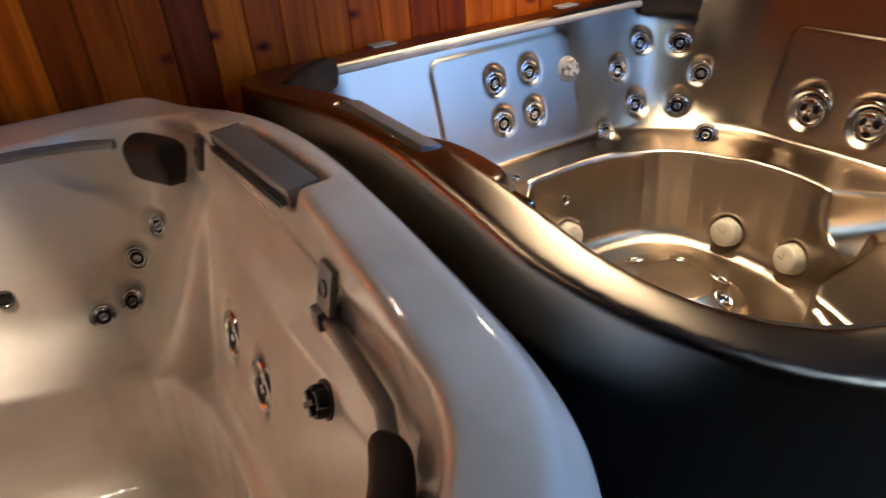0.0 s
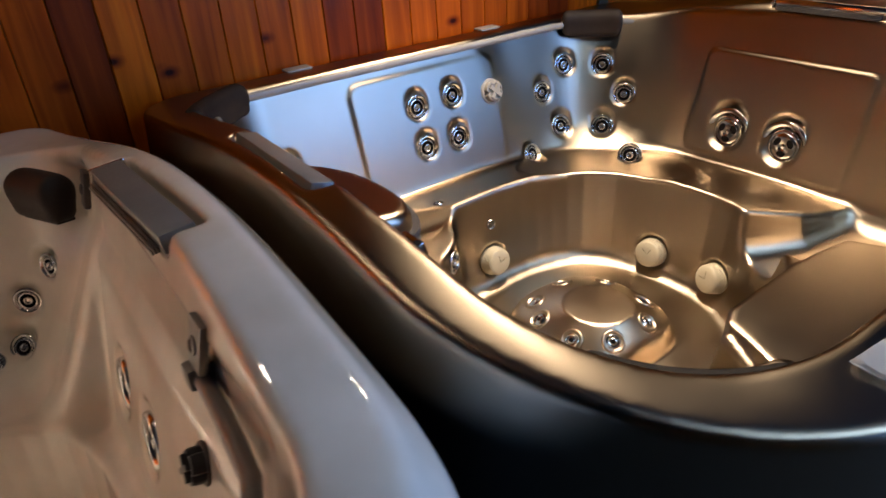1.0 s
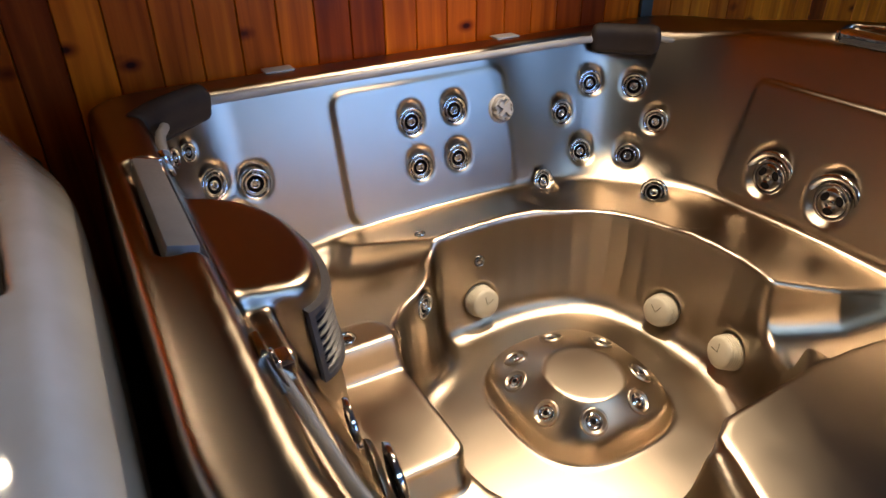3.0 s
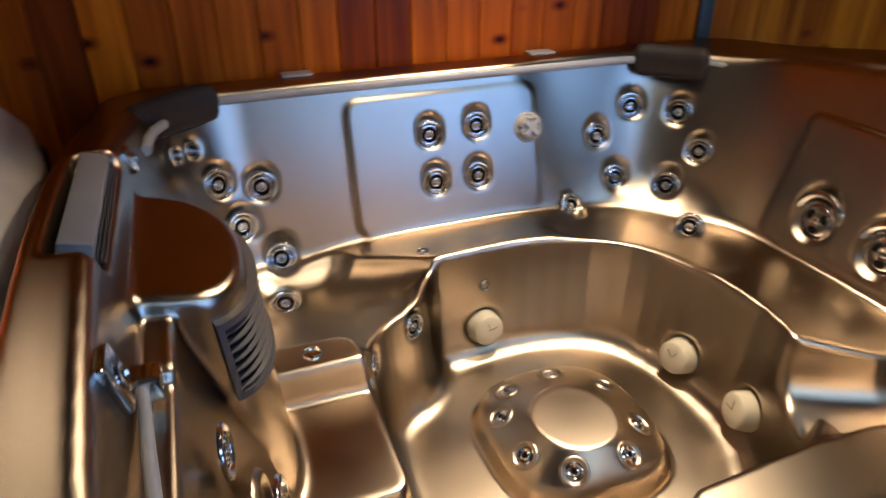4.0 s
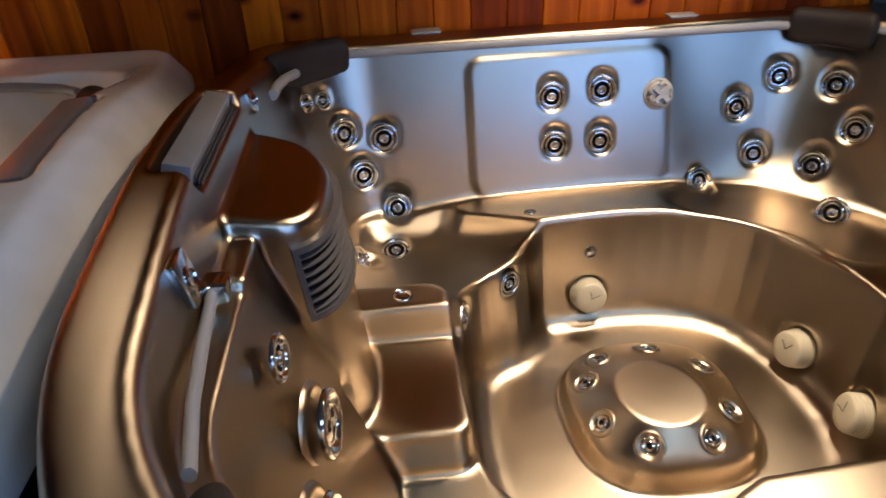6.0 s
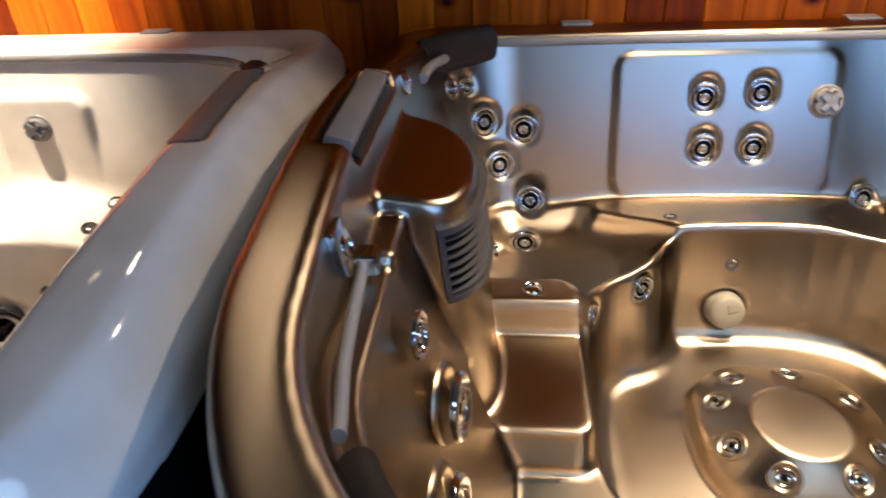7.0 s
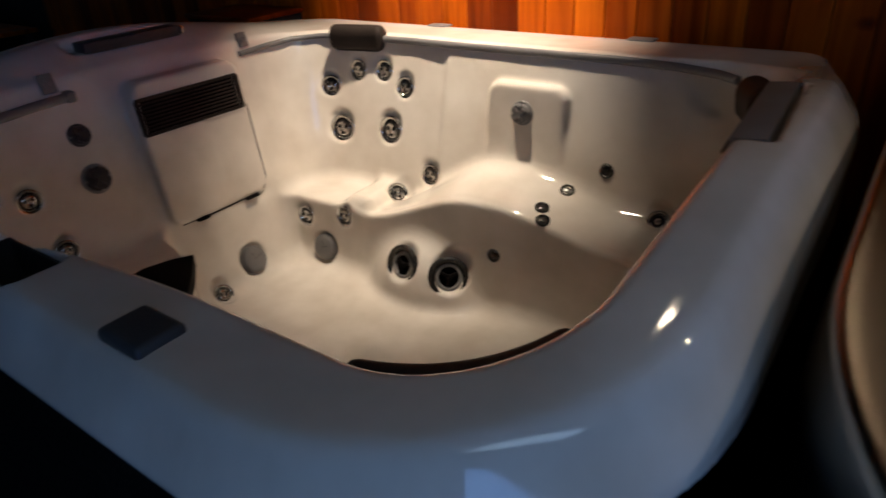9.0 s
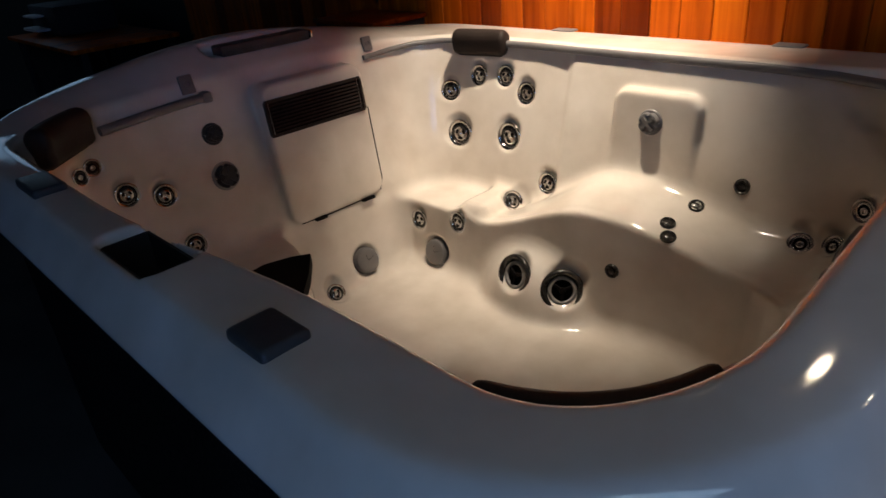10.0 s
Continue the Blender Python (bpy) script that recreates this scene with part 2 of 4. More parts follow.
class Field:
    """A distance field sampled on a grid; negative inside the solid."""

    def __init__(self, fn, lo, hi, h):
        self.lo, self.h = np.array(lo, np.float32), h
        n = [int(math.ceil((b - a) / h)) + 1 for a, b in zip(lo, hi)]
        ax = [(np.arange(k, dtype=np.float32) * h + a) for k, a in zip(n, lo)]
        g = fn(ax[0][:, None, None], ax[1][None, :, None], ax[2][None, None, :])
        self.f = np.array(np.broadcast_to(g, n), np.float32)
        for axis in range(3):  # close the block at its border
            for end in (0, -1):
                s = [slice(None)] * 3
                s[axis] = end
                self.f[tuple(s)] = np.maximum(self.f[tuple(s)], 0.3 * h)

    def at(self, p):
        p = np.atleast_2d(np.asarray(p, np.float32))
        q = (p - self.lo) / self.h
        q = np.clip(q, 0, np.array(self.f.shape) - 1.001)
        i = q.astype(int)
        w = q - i
        out = 0
        for a in (0, 1):
            for b in (0, 1):
                for c in (0, 1):
                    k = (w[:, 0] if a else 1 - w[:, 0]) * (w[:, 1] if b else 1 - w[:, 1]) * (w[:, 2] if c else 1 - w[:, 2])
                    out = out + k * self.f[i[:, 0] + a, i[:, 1] + b, i[:, 2] + c]
        return out

    def grad(self, p, e=0.012):
        p = np.atleast_2d(np.asarray(p, np.float32))
        g = np.stack([self.at(p + e * v) - self.at(p - e * v) for v in np.eye(3, dtype=np.float32)], 1) / (2 * e)
        return g

    def snap(self, p, wide=0.02):
        """The nearest place on the surface, and its outward normal."""
        p = np.atleast_2d(np.asarray(p, np.float32))
        for _ in range(8):
            g = self.grad(p, wide)
            p = p - (self.at(p) / np.maximum((g * g).sum(1), 0.2))[:, None] * g
        g = self.grad(p, wide)
        g = g / np.linalg.norm(g)
        return Vector([float(v) for v in p[0]]), Vector([float(v) for v in g[0]])

    def carve(self, p, up, r, k=0.008):
        """Presses a rounded hollow, stretched along up, into the surface at p."""
        a, b = np.array(p, np.float32), np.array(up, np.float32)
        lo = np.maximum(((np.minimum(a, a + b) - 2 * r - self.lo) / self.h).astype(int), 0)
        hi = np.minimum(((np.maximum(a, a + b) + 2 * r - self.lo) / self.h).astype(int) + 2, self.f.shape)
        cut = tuple(slice(u, v) for u, v in zip(lo, hi))
        at = [self.lo[n] + self.h * np.arange(lo[n], hi[n], dtype=np.float32).reshape([-1 if m == n else 1 for m in range(3)]) - a[n] for n in range(3)]
        t = np.clip(sum(v * w for v, w in zip(at, b)) / float(b @ b), 0, 1)
        d = np.sqrt(sum((v - t * w) ** 2 for v, w in zip(at, b))) - r
        self.f[cut] = smax(self.f[cut], -d, k)

    def mesh(self):
        """Vertices and quads of the surface (surface nets)."""
        f = self.f
        s = f < 0
        cells = np.zeros([k - 1 for k in f.shape], np.int8)
        corner = [(a, b, c) for a in (0, 1) for b in (0, 1) for c in (0, 1)]
        cut = lambda v, a, b, c: v[a : v.shape[0] - 1 + a, b : v.shape[1] - 1 + b, c : v.shape[2] - 1 + c]
        for k in corner:
            cells += cut(s, *k)
        act = np.argwhere((cells > 0) & (cells < 8))
        index = np.full(cells.shape, -1, np.int32)
        index[tuple(act.T)] = np.arange(len(act))
        total, count = np.zeros((len(act), 3), np.float32), np.zeros(len(act), np.float32)
        vals = {k: f[act[:, 0] + k[0], act[:, 1] + k[1], act[:, 2] + k[2]] for k in corner}
        for k in corner:
            for axis in range(3):
                if k[axis]:
                    continue
                m = list(k)
                m[axis] = 1
                u, v = vals[k], vals[tuple(m)]
                on = (u < 0) != (v < 0)
                t = np.where(on, u / np.where(on, u - v, 1), 0)
                at = np.tile(np.array(k, np.float32), (len(act), 1))
                at[:, axis] = t
                total += at * on[:, None]
                count += on
        p = self.lo + self.h * (act + total / count[:, None])
        for _ in range(2):
            g = self.grad(p, 0.6 * self.h)
            move = (self.at(p) / np.maximum((g * g).sum(1), 0.15))[:, None] * g
            p = p - np.clip(move, -0.4 * self.h, 0.4 * self.h)
        quads = []
        for axis in range(3):
            lo = [slice(None)] * 3
            hi = [slice(None)] * 3
            lo[axis], hi[axis] = slice(0, -1), slice(1, None)
            a, b = s[tuple(lo)], s[tuple(hi)]
            e = np.argwhere(a != b)
            o1, o2 = [(1, 2), (2, 0), (0, 1)][axis]
            e = e[(e[:, o1] > 0) & (e[:, o2] > 0) & (e[:, o1] < f.shape[o1] - 1) & (e[:, o2] < f.shape[o2] - 1)]
            ring = []
            for d1, d2 in ((1, 1), (0, 1), (0, 0), (1, 0)):
                c = e.copy()
                c[:, o1] -= d1
                c[:, o2] -= d2
                ring.append(index[tuple(c.T)])
            q = np.stack(ring, 1)
            flip = ~a[tuple(e.T)]
            q[flip] = q[flip][:, ::-1]
            quads.append(q)
        quads = np.concatenate(quads)
        a, b = quads.ravel(), np.roll(quads, -1, 1).ravel()
        near = np.bincount(a, minlength=len(p)) + np.bincount(b, minlength=len(p))
        for k in (0.45, -0.47) * 5:  # evens out the grid's ripple without shrinking
            mean = np.stack([(np.bincount(a, p[b, c], len(p)) + np.bincount(b, p[a, c], len(p))) / np.maximum(near, 1) for c in range(3)], 1)
            p = np.where(near[:, None] > 0, p + k * (mean - p), p)
        return p, quads


def rim_top(x, y, cx, half, low, rise, mid):
    """Height of the rim: level at front and back, arched along both sides."""
    side = step01(0.72, 0.93, np.abs(x - cx) / half)
    return low + rise * side * np.cos(np.clip((y - mid) / 1.04, -1, 1) * np.pi / 2) ** 2


def rounded(pts, times=3):
    """Cuts the corners of a closed polygon until it is smooth."""
    for _ in range(times):
        pts = [q for (ax, ay), (bx, by) in zip(pts, pts[1:] + pts[:1]) for q in ((0.75 * ax + 0.25 * bx, 0.75 * ay + 0.25 * by), (0.25 * ax + 0.75 * bx, 0.25 * ay + 0.75 * by))]
    return pts


HOUSING = rounded([(1.50, 1.062), (1.60, 1.062), (1.665, 1.066), (1.706, 1.13), (1.714, 1.25), (1.695, 1.345), (1.635, 1.425), (1.50, 1.45)], 2)


def silver_shell(x, y, z):
    top = rim_top(x, y, 2.51, 1.065, 0.955, 0.11, 1.20)
    outer = rrect(x, y, 1.445, 3.575, 0.215, 2.225, 0.58, 0.16)
    flare = outer - 0.10 * np.clip(top - z, 0, 0.25)
    body = smax(flare + 0.075 * step01(0.60, 0.58, z), z - top + 0.9 * np.maximum(0, outer + 0.06) ** 2, 0.016)
    body = np.maximum(body, 0.04 - z)
    # the bowl above the seats
    hole = rrect(x, y, 1.565, 3.39, 0.40, 2.105, 0.33, 0.24) + 0.26 * (0.93 - z)
    mouth = hole
    hole = smax(hole, (x + y - 5.225) * 0.7071 + 0.42 * (0.93 - z), 0.10)
    well = polygon(x, y, rounded([(2.02, 1.53), (2.14, 1.58), (2.20, 1.71), (2.27, 1.725), (2.55, 1.735), (2.78, 1.64), (2.88, 1.42), (2.885, 1.10), (2.68, 0.83), (2.36, 0.775), (2.22, 0.80), (2.01, 0.92), (1.93, 1.08), (1.95, 1.42)], 2))
    bowl = smax(hole, 0.548 - 0.2 * np.clip(well, 0, 0.4) - z, 0.03)  # the bench falls away from the well's lip
    # back left seat, sunk below the bench, with a crisp prow
    pocket = polygon(x, y, rounded([(1.50, 1.36), (1.50, 2.16), (1.80, 2.16), (2.02, 2.16), (2.035, 2.03), (2.035, 1.93), (2.05, 1.885), (2.20, 1.765), (2.235, 1.73), (2.225, 1.69), (2.19, 1.60), (2.10, 1.46), (1.95, 1.36)], 1))
    lift = 0.405 + 0.33 * smax((x - 1.85) * 0.6 - (y - 1.75) * 0.8, 0.0 * x, 0.12)
    seat = smax(smax(pocket + 0.10 * (0.6 - z), hole + 0.15 * np.maximum(0, 0.62 - z), 0.05), smax(lift - z, z - 0.66, 0.03), 0.11)
    bowl = smin(bowl, seat, 0.012)
    # back right seat: a round scoop in the corner that opens upwards, its floor rising to the well's lip
    scoop = np.hypot(x - 2.90, y - 1.70) - (0.335 + 0.36 * (z - 0.55))
    scoop = smax(scoop, 0.548 - 0.55 * np.clip(well, 0, 0.15) - z, 0.13)
    bowl = smin(bowl, smax(scoop, mouth - 0.02, 0.04), 0.025)
    # front left seat
    seat = polygon(x, y, rounded([(1.62, 0.52), (1.76, 0.40), (1.90, 0.34), (2.10, 0.34), (2.14, 0.40), (2.215, 0.58), (2.27, 0.74), (2.33, 0.88), (2.24, 0.93), (2.06, 1.04), (1.97, 1.18), (1.62, 1.18)], 2))
    bowl = smin(bowl, smax(smax(seat + 0.1 * (0.6 - z), hole, 0.06), smax(0.375 - z, z - 0.62, 0.03), 0.08), 0.025)
    # foot well
    bowl = smin(bowl, smax(well + 0.10 * (0.5 - z), smax(0.20 - z, z - 0.62, 0.03), 0.07), 0.022)
    # sunken front right seat, open to the well
    deep = polygon(x, y, rounded([(2.80, 1.13), (2.90, 1.07), (3.08, 0.99), (3.45, 0.97), (3.45, 0.40), (2.80, 0.40), (2.72, 0.80), (2.74, 1.05)], 1))
    bowl = smin(bowl, smax(smax(deep + 0.10 * (0.55 - z), hole, 0.05), smax(0.40 - z, z - 0.62, 0.03), 0.09), 0.02)
    tub = smax(body, -bowl, 0.022)
    # front right seat with a crisp edge towards the foot well
    seat = polygon(x, y, rounded([(2.235, 0.60), (2.285, 0.715), (2.325, 0.815), (2.50, 0.825), (2.70, 0.835), (2.95, 0.80), (2.95, 0.25), (2.18, 0.25), (2.19, 0.45)], 1))
    tub = smin(tub, smax(seat + 0.04 * (z - 0.556), z - 0.556, 0.014), 0.012)
    # back panel, slightly proud, and a flat one on the right wall
    panel = smax(rrect(x, z, 2.08, 2.695, 0.50, 0.895, 0.045, 0.045), (2.105 - 0.26 * (0.93 - z)) - 0.011 * (2.72 - x) - y, 0.012)
    tub = smin(tub, np.maximum(panel, y - 2.2), 0.010)
    side = smax(rrect(y, z, 1.02, 1.62, 0.50, 0.86, 0.03, 0.03), -(x - (3.39 - 0.26 * (0.93 - z)) + 0.005), 0.008)
    tub = smin(tub, np.maximum(side, x - 3.5), 0.012)
    # rail ledge along the front left corner, and the steeper wall below it
    ledge = smax(-(hole + 0.033 + 0.085 * (0.905 - z)), z - 0.918, 0.008)
    tub = smin(tub, smax(smax(ledge, smax(x - 1.85, y - 1.10, 0.02), 0.03), outer + 0.03, 0.01), 0.010)
    # filter housing: a half round column whose flat top leans inwards, its foot lost in the wall
    tub = smax(tub, -smax(smax(rrect(x, y, 1.60, 1.96, 1.06, 1.42, 0.04, 0.04), hole - 0.02, 0.03), smax(0.43 - z, z - 0.62, 0.02), 0.03), 0.02)
    column = polygon(x - 0.09 * (0.95 - z), y, HOUSING)
    column = np.maximum(smax(column, z - 0.966 + 0.16 * (x - 1.56), 0.022), outer + 0.03)
    tub = smin(tub, column, 0.012)
    # knee step beside it
    knee = smax(rrect(x, y, 1.60, 1.935, 1.05, 1.47, 0.035, 0.06) - 0.05 * (0.5 - z), z - (0.478 + 0.072 * step01(1.335, 1.375, y)), 0.012)
    tub = smin(tub, knee, 0.02)
    # saddle that holds the end of the rail
    tub = smin(tub, rbox(x, y, z, (1.50, 0.938, 0.84), (1.606, 1.10, 0.936), 0.012), 0.010)
    # jet dome on the floor
    base = ((np.abs(x - 2.428) / 0.218) ** 2.8 + (np.abs(y - 1.297) / 0.232) ** 2.8) ** (1 / 2.8)
    crown = np.hypot((x - 2.408) / 0.105, (y - 1.252) / 0.11)
    part = np.clip(1 - base, 0, 1)
    part = part / (part + 0.42 * np.maximum(crown - 1, 0) + 1e-4)
    dome = smax((base - 1) * 0.2 + 0.3 * (z - 0.22), z - (0.245 + 0.078 * part), 0.012)
    tub = smin(tub, dome, 0.008)
    # tray pockets in both side rims
    for x0, x1 in ((1.476, 1.60), (3.40, 3.50)):
        tub = smax(tub, -rbox(x, y, z, (x0, 1.055, 1.018), (x1, 1.445, 1.3), 0.02), 0.008)
    return tub


def white_shell(x, y, z):
    top = rim_top(x, y, 0.20, 1.145, 0.955, 0.113, 1.20)
    outer = rrect(x, y, -0.93, 1.355, 0.285, 2.225, 0.42, 0.24)
    bow = 0.11 * np.maximum(0, y - 1.05) ** 2 * step01(0.6, 1.0, x)  # the side draws in towards the back
    outer = smax(outer, x - 1.355 + bow, 0.05)
    over = z - top
    flare = outer - np.minimum(0.70 * np.clip(-over, 0, 0.2), 0.064)
    flare = smax(flare, outer - 0.060, 0.02)
    body = smax(flare + 0.12 * step01(0.865, 0.840, z), over + 0.9 * np.maximum(0, outer + 0.05) ** 2, 0.016)
    body = np.maximum(body, 0.04 - z)
    ease = 0.055 * step01(0.8, 0.1, x) * step01(1.0, 0.5, y)  # the front rim narrows towards the filter side
    hole = rrect(x, y + ease, -0.68, 1.22, 0.43, 2.0, 0.22, 0.26) + 0.24 * (0.93 - z)
    hole = hole - 0.018 * step01(0.9, 1.0, x) * step01(0.62, 0.74, y) * step01(0.80, 0.86, z) * step01(0.985, 0.945, z)
    hole = hole + 0.014 * step01(0.02, 0.06, x) * step01(1.75, 1.85, y)
    # seat heights: front bench, corner seats, wave of the lounge along the back
    floor = 0.43 - 0.05 * step01(1.1, 1.6, y) * step01(0.0, -0.3, x)
    wave = 0.37 + 0.14 * step01(-0.15, 0.33, x) - 0.07 * step01(0.38, 0.80, x) + 0.30 * np.maximum(0, y - 1.70) * step01(-0.1, 0.3, x) + 0.40 * step01(0.95, 1.25, x)
    mix = step01(-0.24, -0.14, x) * step01(1.50, 1.64, y)
    floor = floor * (1 - mix) + wave * mix
    bowl = smax(hole, floor - z, 0.05)
    well = polygon(x, y, rounded([(-0.64, 1.64), (-0.22, 1.65), (0.10, 1.66), (0.40, 1.67), (0.66, 1.70), (0.90, 1.66), (1.06, 1.50), (1.06, 0.95), (0.84, 0.78), (0.40, 0.78), (-0.12, 0.78), (-0.28, 1.02), (-0.64, 1.08)], 2))
    bowl = smin(bowl, smax(smax(well + 0.10 * (0.45 - z), hole, 0.05), smax(0.12 - z, z - 0.62, 0.03), 0.07), 0.016)
    tub = smax(body, -bowl, 0.018)
    # lumbar pad on the back wall, steeper than the wall, so that it ends in a ledge
    pad = smax(rrect(x, z, 0.245, 0.545, 0.30, 0.845, 0.05, 0.05), 1.928 - 0.09 * (0.85 - z) - y, 0.02)
    tub = smin(tub, np.maximum(pad, y - 2.1), 0.014)
    tub = smin(tub, smax(rrect(x, y, -0.1, 1.0, 1.70, 2.2, 0.05, 0.05), z - wave, 0.016), 0.02)
    # foot bulge with two large jets
    bx, by, bz = (x - 0.13) / 0.24, (y - 1.68) / 0.16, (z - 0.10) / 0.235
    tub = smin(tub, (np.sqrt(bx * bx + by * by + bz * bz) - 1) * 0.17, 0.04)
    # corner block with small jets, left of the lounge
    tub = smin(tub, smax(rrect(x, y, -0.24, -0.12, 1.66, 2.1, 0.04, 0.04), z - 0.42, 0.04), 0.04)
    # filter door, proud of the side wall
    door = smax(rrect(y, z, 1.13, 1.56, 0.425, 0.925, 0.05, 0.05), x - (-0.605 + 0.12 * (0.93 - z)), 0.015)
    tub = smin(tub, np.maximum(door, -0.9 - x), 0.01)
    # tray pockets and the cup well in the front rim
    for x0, x1 in ((1.226, 1.312), (-0.835, -0.735)):
        tub = smax(tub, -rbox(x + (0.07 * (y - 1.055) if x0 > 0 else 0), y, z, (x0, 1.055, 1.02), (x1, 1.465, 1.3), 0.02), 0.008)
    tub = smax(tub, -rbox(x, y, z, (0.275, 0.292, 0.83), (0.478, 0.385, 1.2), 0.02), 0.010)
    return tub


# ---- mesh helpers ----
def obj(name, me, mat, parent=None, label="", m=None):
    ob = new(name, me)
    if mat and not me.materials:
        me.materials.append(mat)
    if m is not None:
        ob.matrix_world = m
    if parent is not None:
        ob.parent = parent
        if m is not None:
            ob.matrix_parent_inverse = parent.matrix_basis.inverted()
            if parent.parent is not None:
                ob.matrix_parent_inverse = Matrix()
    if label:
        ob["label"] = label
    return ob


def data(name, bm, smooth=True, angle=None):
    me = bpy.data.meshes.new(name)
    bmesh.ops.recalc_face_normals(bm, faces=bm.faces[:])
    bm.to_mesh(me)
    bm.free()
    me.shade_smooth() if smooth else me.shade_flat()
    if smooth and angle:
        me.set_sharp_from_angle(angle=radians(angle))
    return me


def box_mesh(lo, hi, bevel=0.0, segments=2, tilt=None):
    bm = bmesh.new()
    bmesh.ops.create_cube(bm, size=1)
    for v in bm.verts:
        v.co = Vector([(a + b) / 2 + c * (b - a) for a, b, c in zip(lo, hi, v.co)])
    if bevel:
        bmesh.ops.bevel(bm, geom=bm.edges[:], offset=bevel, segments=segments, profile=0.6, affect="EDGES")
    if tilt is not None:
        bm.transform(tilt)
    return data("box", bm, bevel > 0, 40 if bevel else None)


def lathe_bm(profile, n=28):
    """Turns a profile of (radius, height) round the z axis."""
    bm = bmesh.new()
    rings = []
    for r, h in profile:
        if r < 1e-5:
            rings.append([bm.verts.new((0, 0, h))])
        else:
            rings.append([bm.verts.new((r * math.cos(2 * math.pi * k / n), r * math.sin(2 * math.pi * k / n), h)) for k in range(n)])
    for a, b in zip(rings, rings[1:]):
        for k in range(n):
            p, q = [a[k % len(a)], a[(k + 1) % len(a)]], [b[(k + 1) % len(b)], b[k % len(b)]]
            face = list(dict.fromkeys(p + q))
            if len(face) > 2:
                bm.faces.new(face)
    return bm


def lathe(profile, n=28, angle=35):
    return data("lathe", lathe_bm(profile, n), True, angle)


def field_mesh(name, fn, lo, hi, h):
    fld = Field(fn, lo, hi, h)
    v, q = fld.mesh()
    me = bpy.data.meshes.new(name)
    me.from_pydata(v, [], q)
    me.shade_smooth()
    return me, fld


def tube(name, pts, radius, mat, parent, label="", flat=1.0):
    """A bar along points, as a mesh; flat squashes its section."""
    bm, n, rings = bmesh.new(), 12, []
    pts = [Vector(p) for p in pts]
    for k, p in enumerate(pts):
        d = (pts[min(k + 1, len(pts) - 1)] - pts[max(k - 1, 0)]).normalized()
        side = d.cross(Vector((0, 0, 1))).normalized()
        up = side.cross(d)
        rings.append([bm.verts.new(p + radius * (math.cos(2 * math.pi * j / n) * side * flat + math.sin(2 * math.pi * j / n) * up)) for j in range(n)])
    for a, b in zip(rings, rings[1:]):
        for j in range(n):
            bm.faces.new((a[j], a[(j + 1) % n], b[(j + 1) % n], b[j]))
    bm.faces.new(rings[0])
    bm.faces.new(rings[-1])
    return obj(name, data(name, bm, True, 50), mat, parent, label)


def frame_on(p, nrm, up=(0, 0, 1), lift=0.0):
    """A pose at p whose z axis is nrm."""
    z = Vector(nrm).normalized()
    x = Vector(up).cross(z)
    x = x.normalized() if x.length > 1e-3 else Vector((1, 0, 0))
    y = z.cross(x)
    return Matrix.Translation(Vector(p) + lift * z) @ Matrix((x, y, z)).transposed().to_4x4()


# ---- the room ----
def wall_box(name, lo, hi, mat, label, category="wall"):
    return tagged(obj(name, box_mesh(lo, hi), mat), label, category, kind="structure")


wall_box("floor", (LEFT_X, FRONT_Y, -0.1), (RIGHT_X, BACK_Y + 0.2, 0.0), FLOOR, "dark brown carpeted showroom floor", "floor")
wall_box("ceiling", (LEFT_X, FRONT_Y, CEIL_Z), (RIGHT_X, BACK_Y + 0.2, CEIL_Z + 0.1), CEILING, "plain grey-brown painted showroom ceiling", "ceiling")
side = tagged(new("wall_left"), "plain tan painted side wall with a small window", "wall", kind="structure")
ly0, ly1, lz0, lz1 = LEFT_WINDOW
for lo, hi in (((FRONT_Y, 0), (ly0, CEIL_Z)), ((ly1, 0), (BACK_Y + 0.2, CEIL_Z)), ((ly0, 0), (ly1, lz0)), ((ly0, lz1), (ly1, CEIL_Z))):
    obj("wall_section", box_mesh((LEFT_X - 0.15, lo[0], lo[1]), (LEFT_X, hi[0], hi[1])), PLASTER, side)
small = tagged(new("window_2"), "small daylight window with white glazing bars", "window", kind="structure")
for a, b, c, d in ((ly0, ly1, lz0, lz0 + 0.05), (ly0, ly1, lz1 - 0.05, lz1), (ly0, ly0 + 0.05, lz0 + 0.05, lz1 - 0.05), (ly1 - 0.05, ly1, lz0 + 0.05, lz1 - 0.05), (0.78, 0.82, lz0 + 0.05, lz1 - 0.05), (1.38, 1.42, lz0 + 0.05, lz1 - 0.05)):
    obj("window_frame", box_mesh((LEFT_X - 0.018, a, c), (LEFT_X + 0.01, b, d)), PAPER, small)
wall_box("wall_right", (RIGHT_X, FRONT_Y, 0), (RIGHT_X + 0.15, BACK_Y + 0.2, CEIL_Z), PLASTER, "plain tan painted showroom side wall")
wx0, wx1, wz0, wz1 = WINDOW
front = tagged(new("wall_front"), "tan painted front wall with a wide window", "wall", kind="structure")
for lo, hi in (((LEFT_X - 0.15, 0), (wx0, CEIL_Z)), ((wx1, 0), (RIGHT_X + 0.15, CEIL_Z)), ((wx0, 0), (wx1, wz0)), ((wx0, wz1), (wx1, CEIL_Z))):
    obj("wall_section", box_mesh((lo[0], FRONT_Y - 0.15, lo[1]), (hi[0], FRONT_Y, hi[1])), PLASTER, front)
win = tagged(new("window_1"), "wide daylight window with slim white frame", "window", kind="structure")
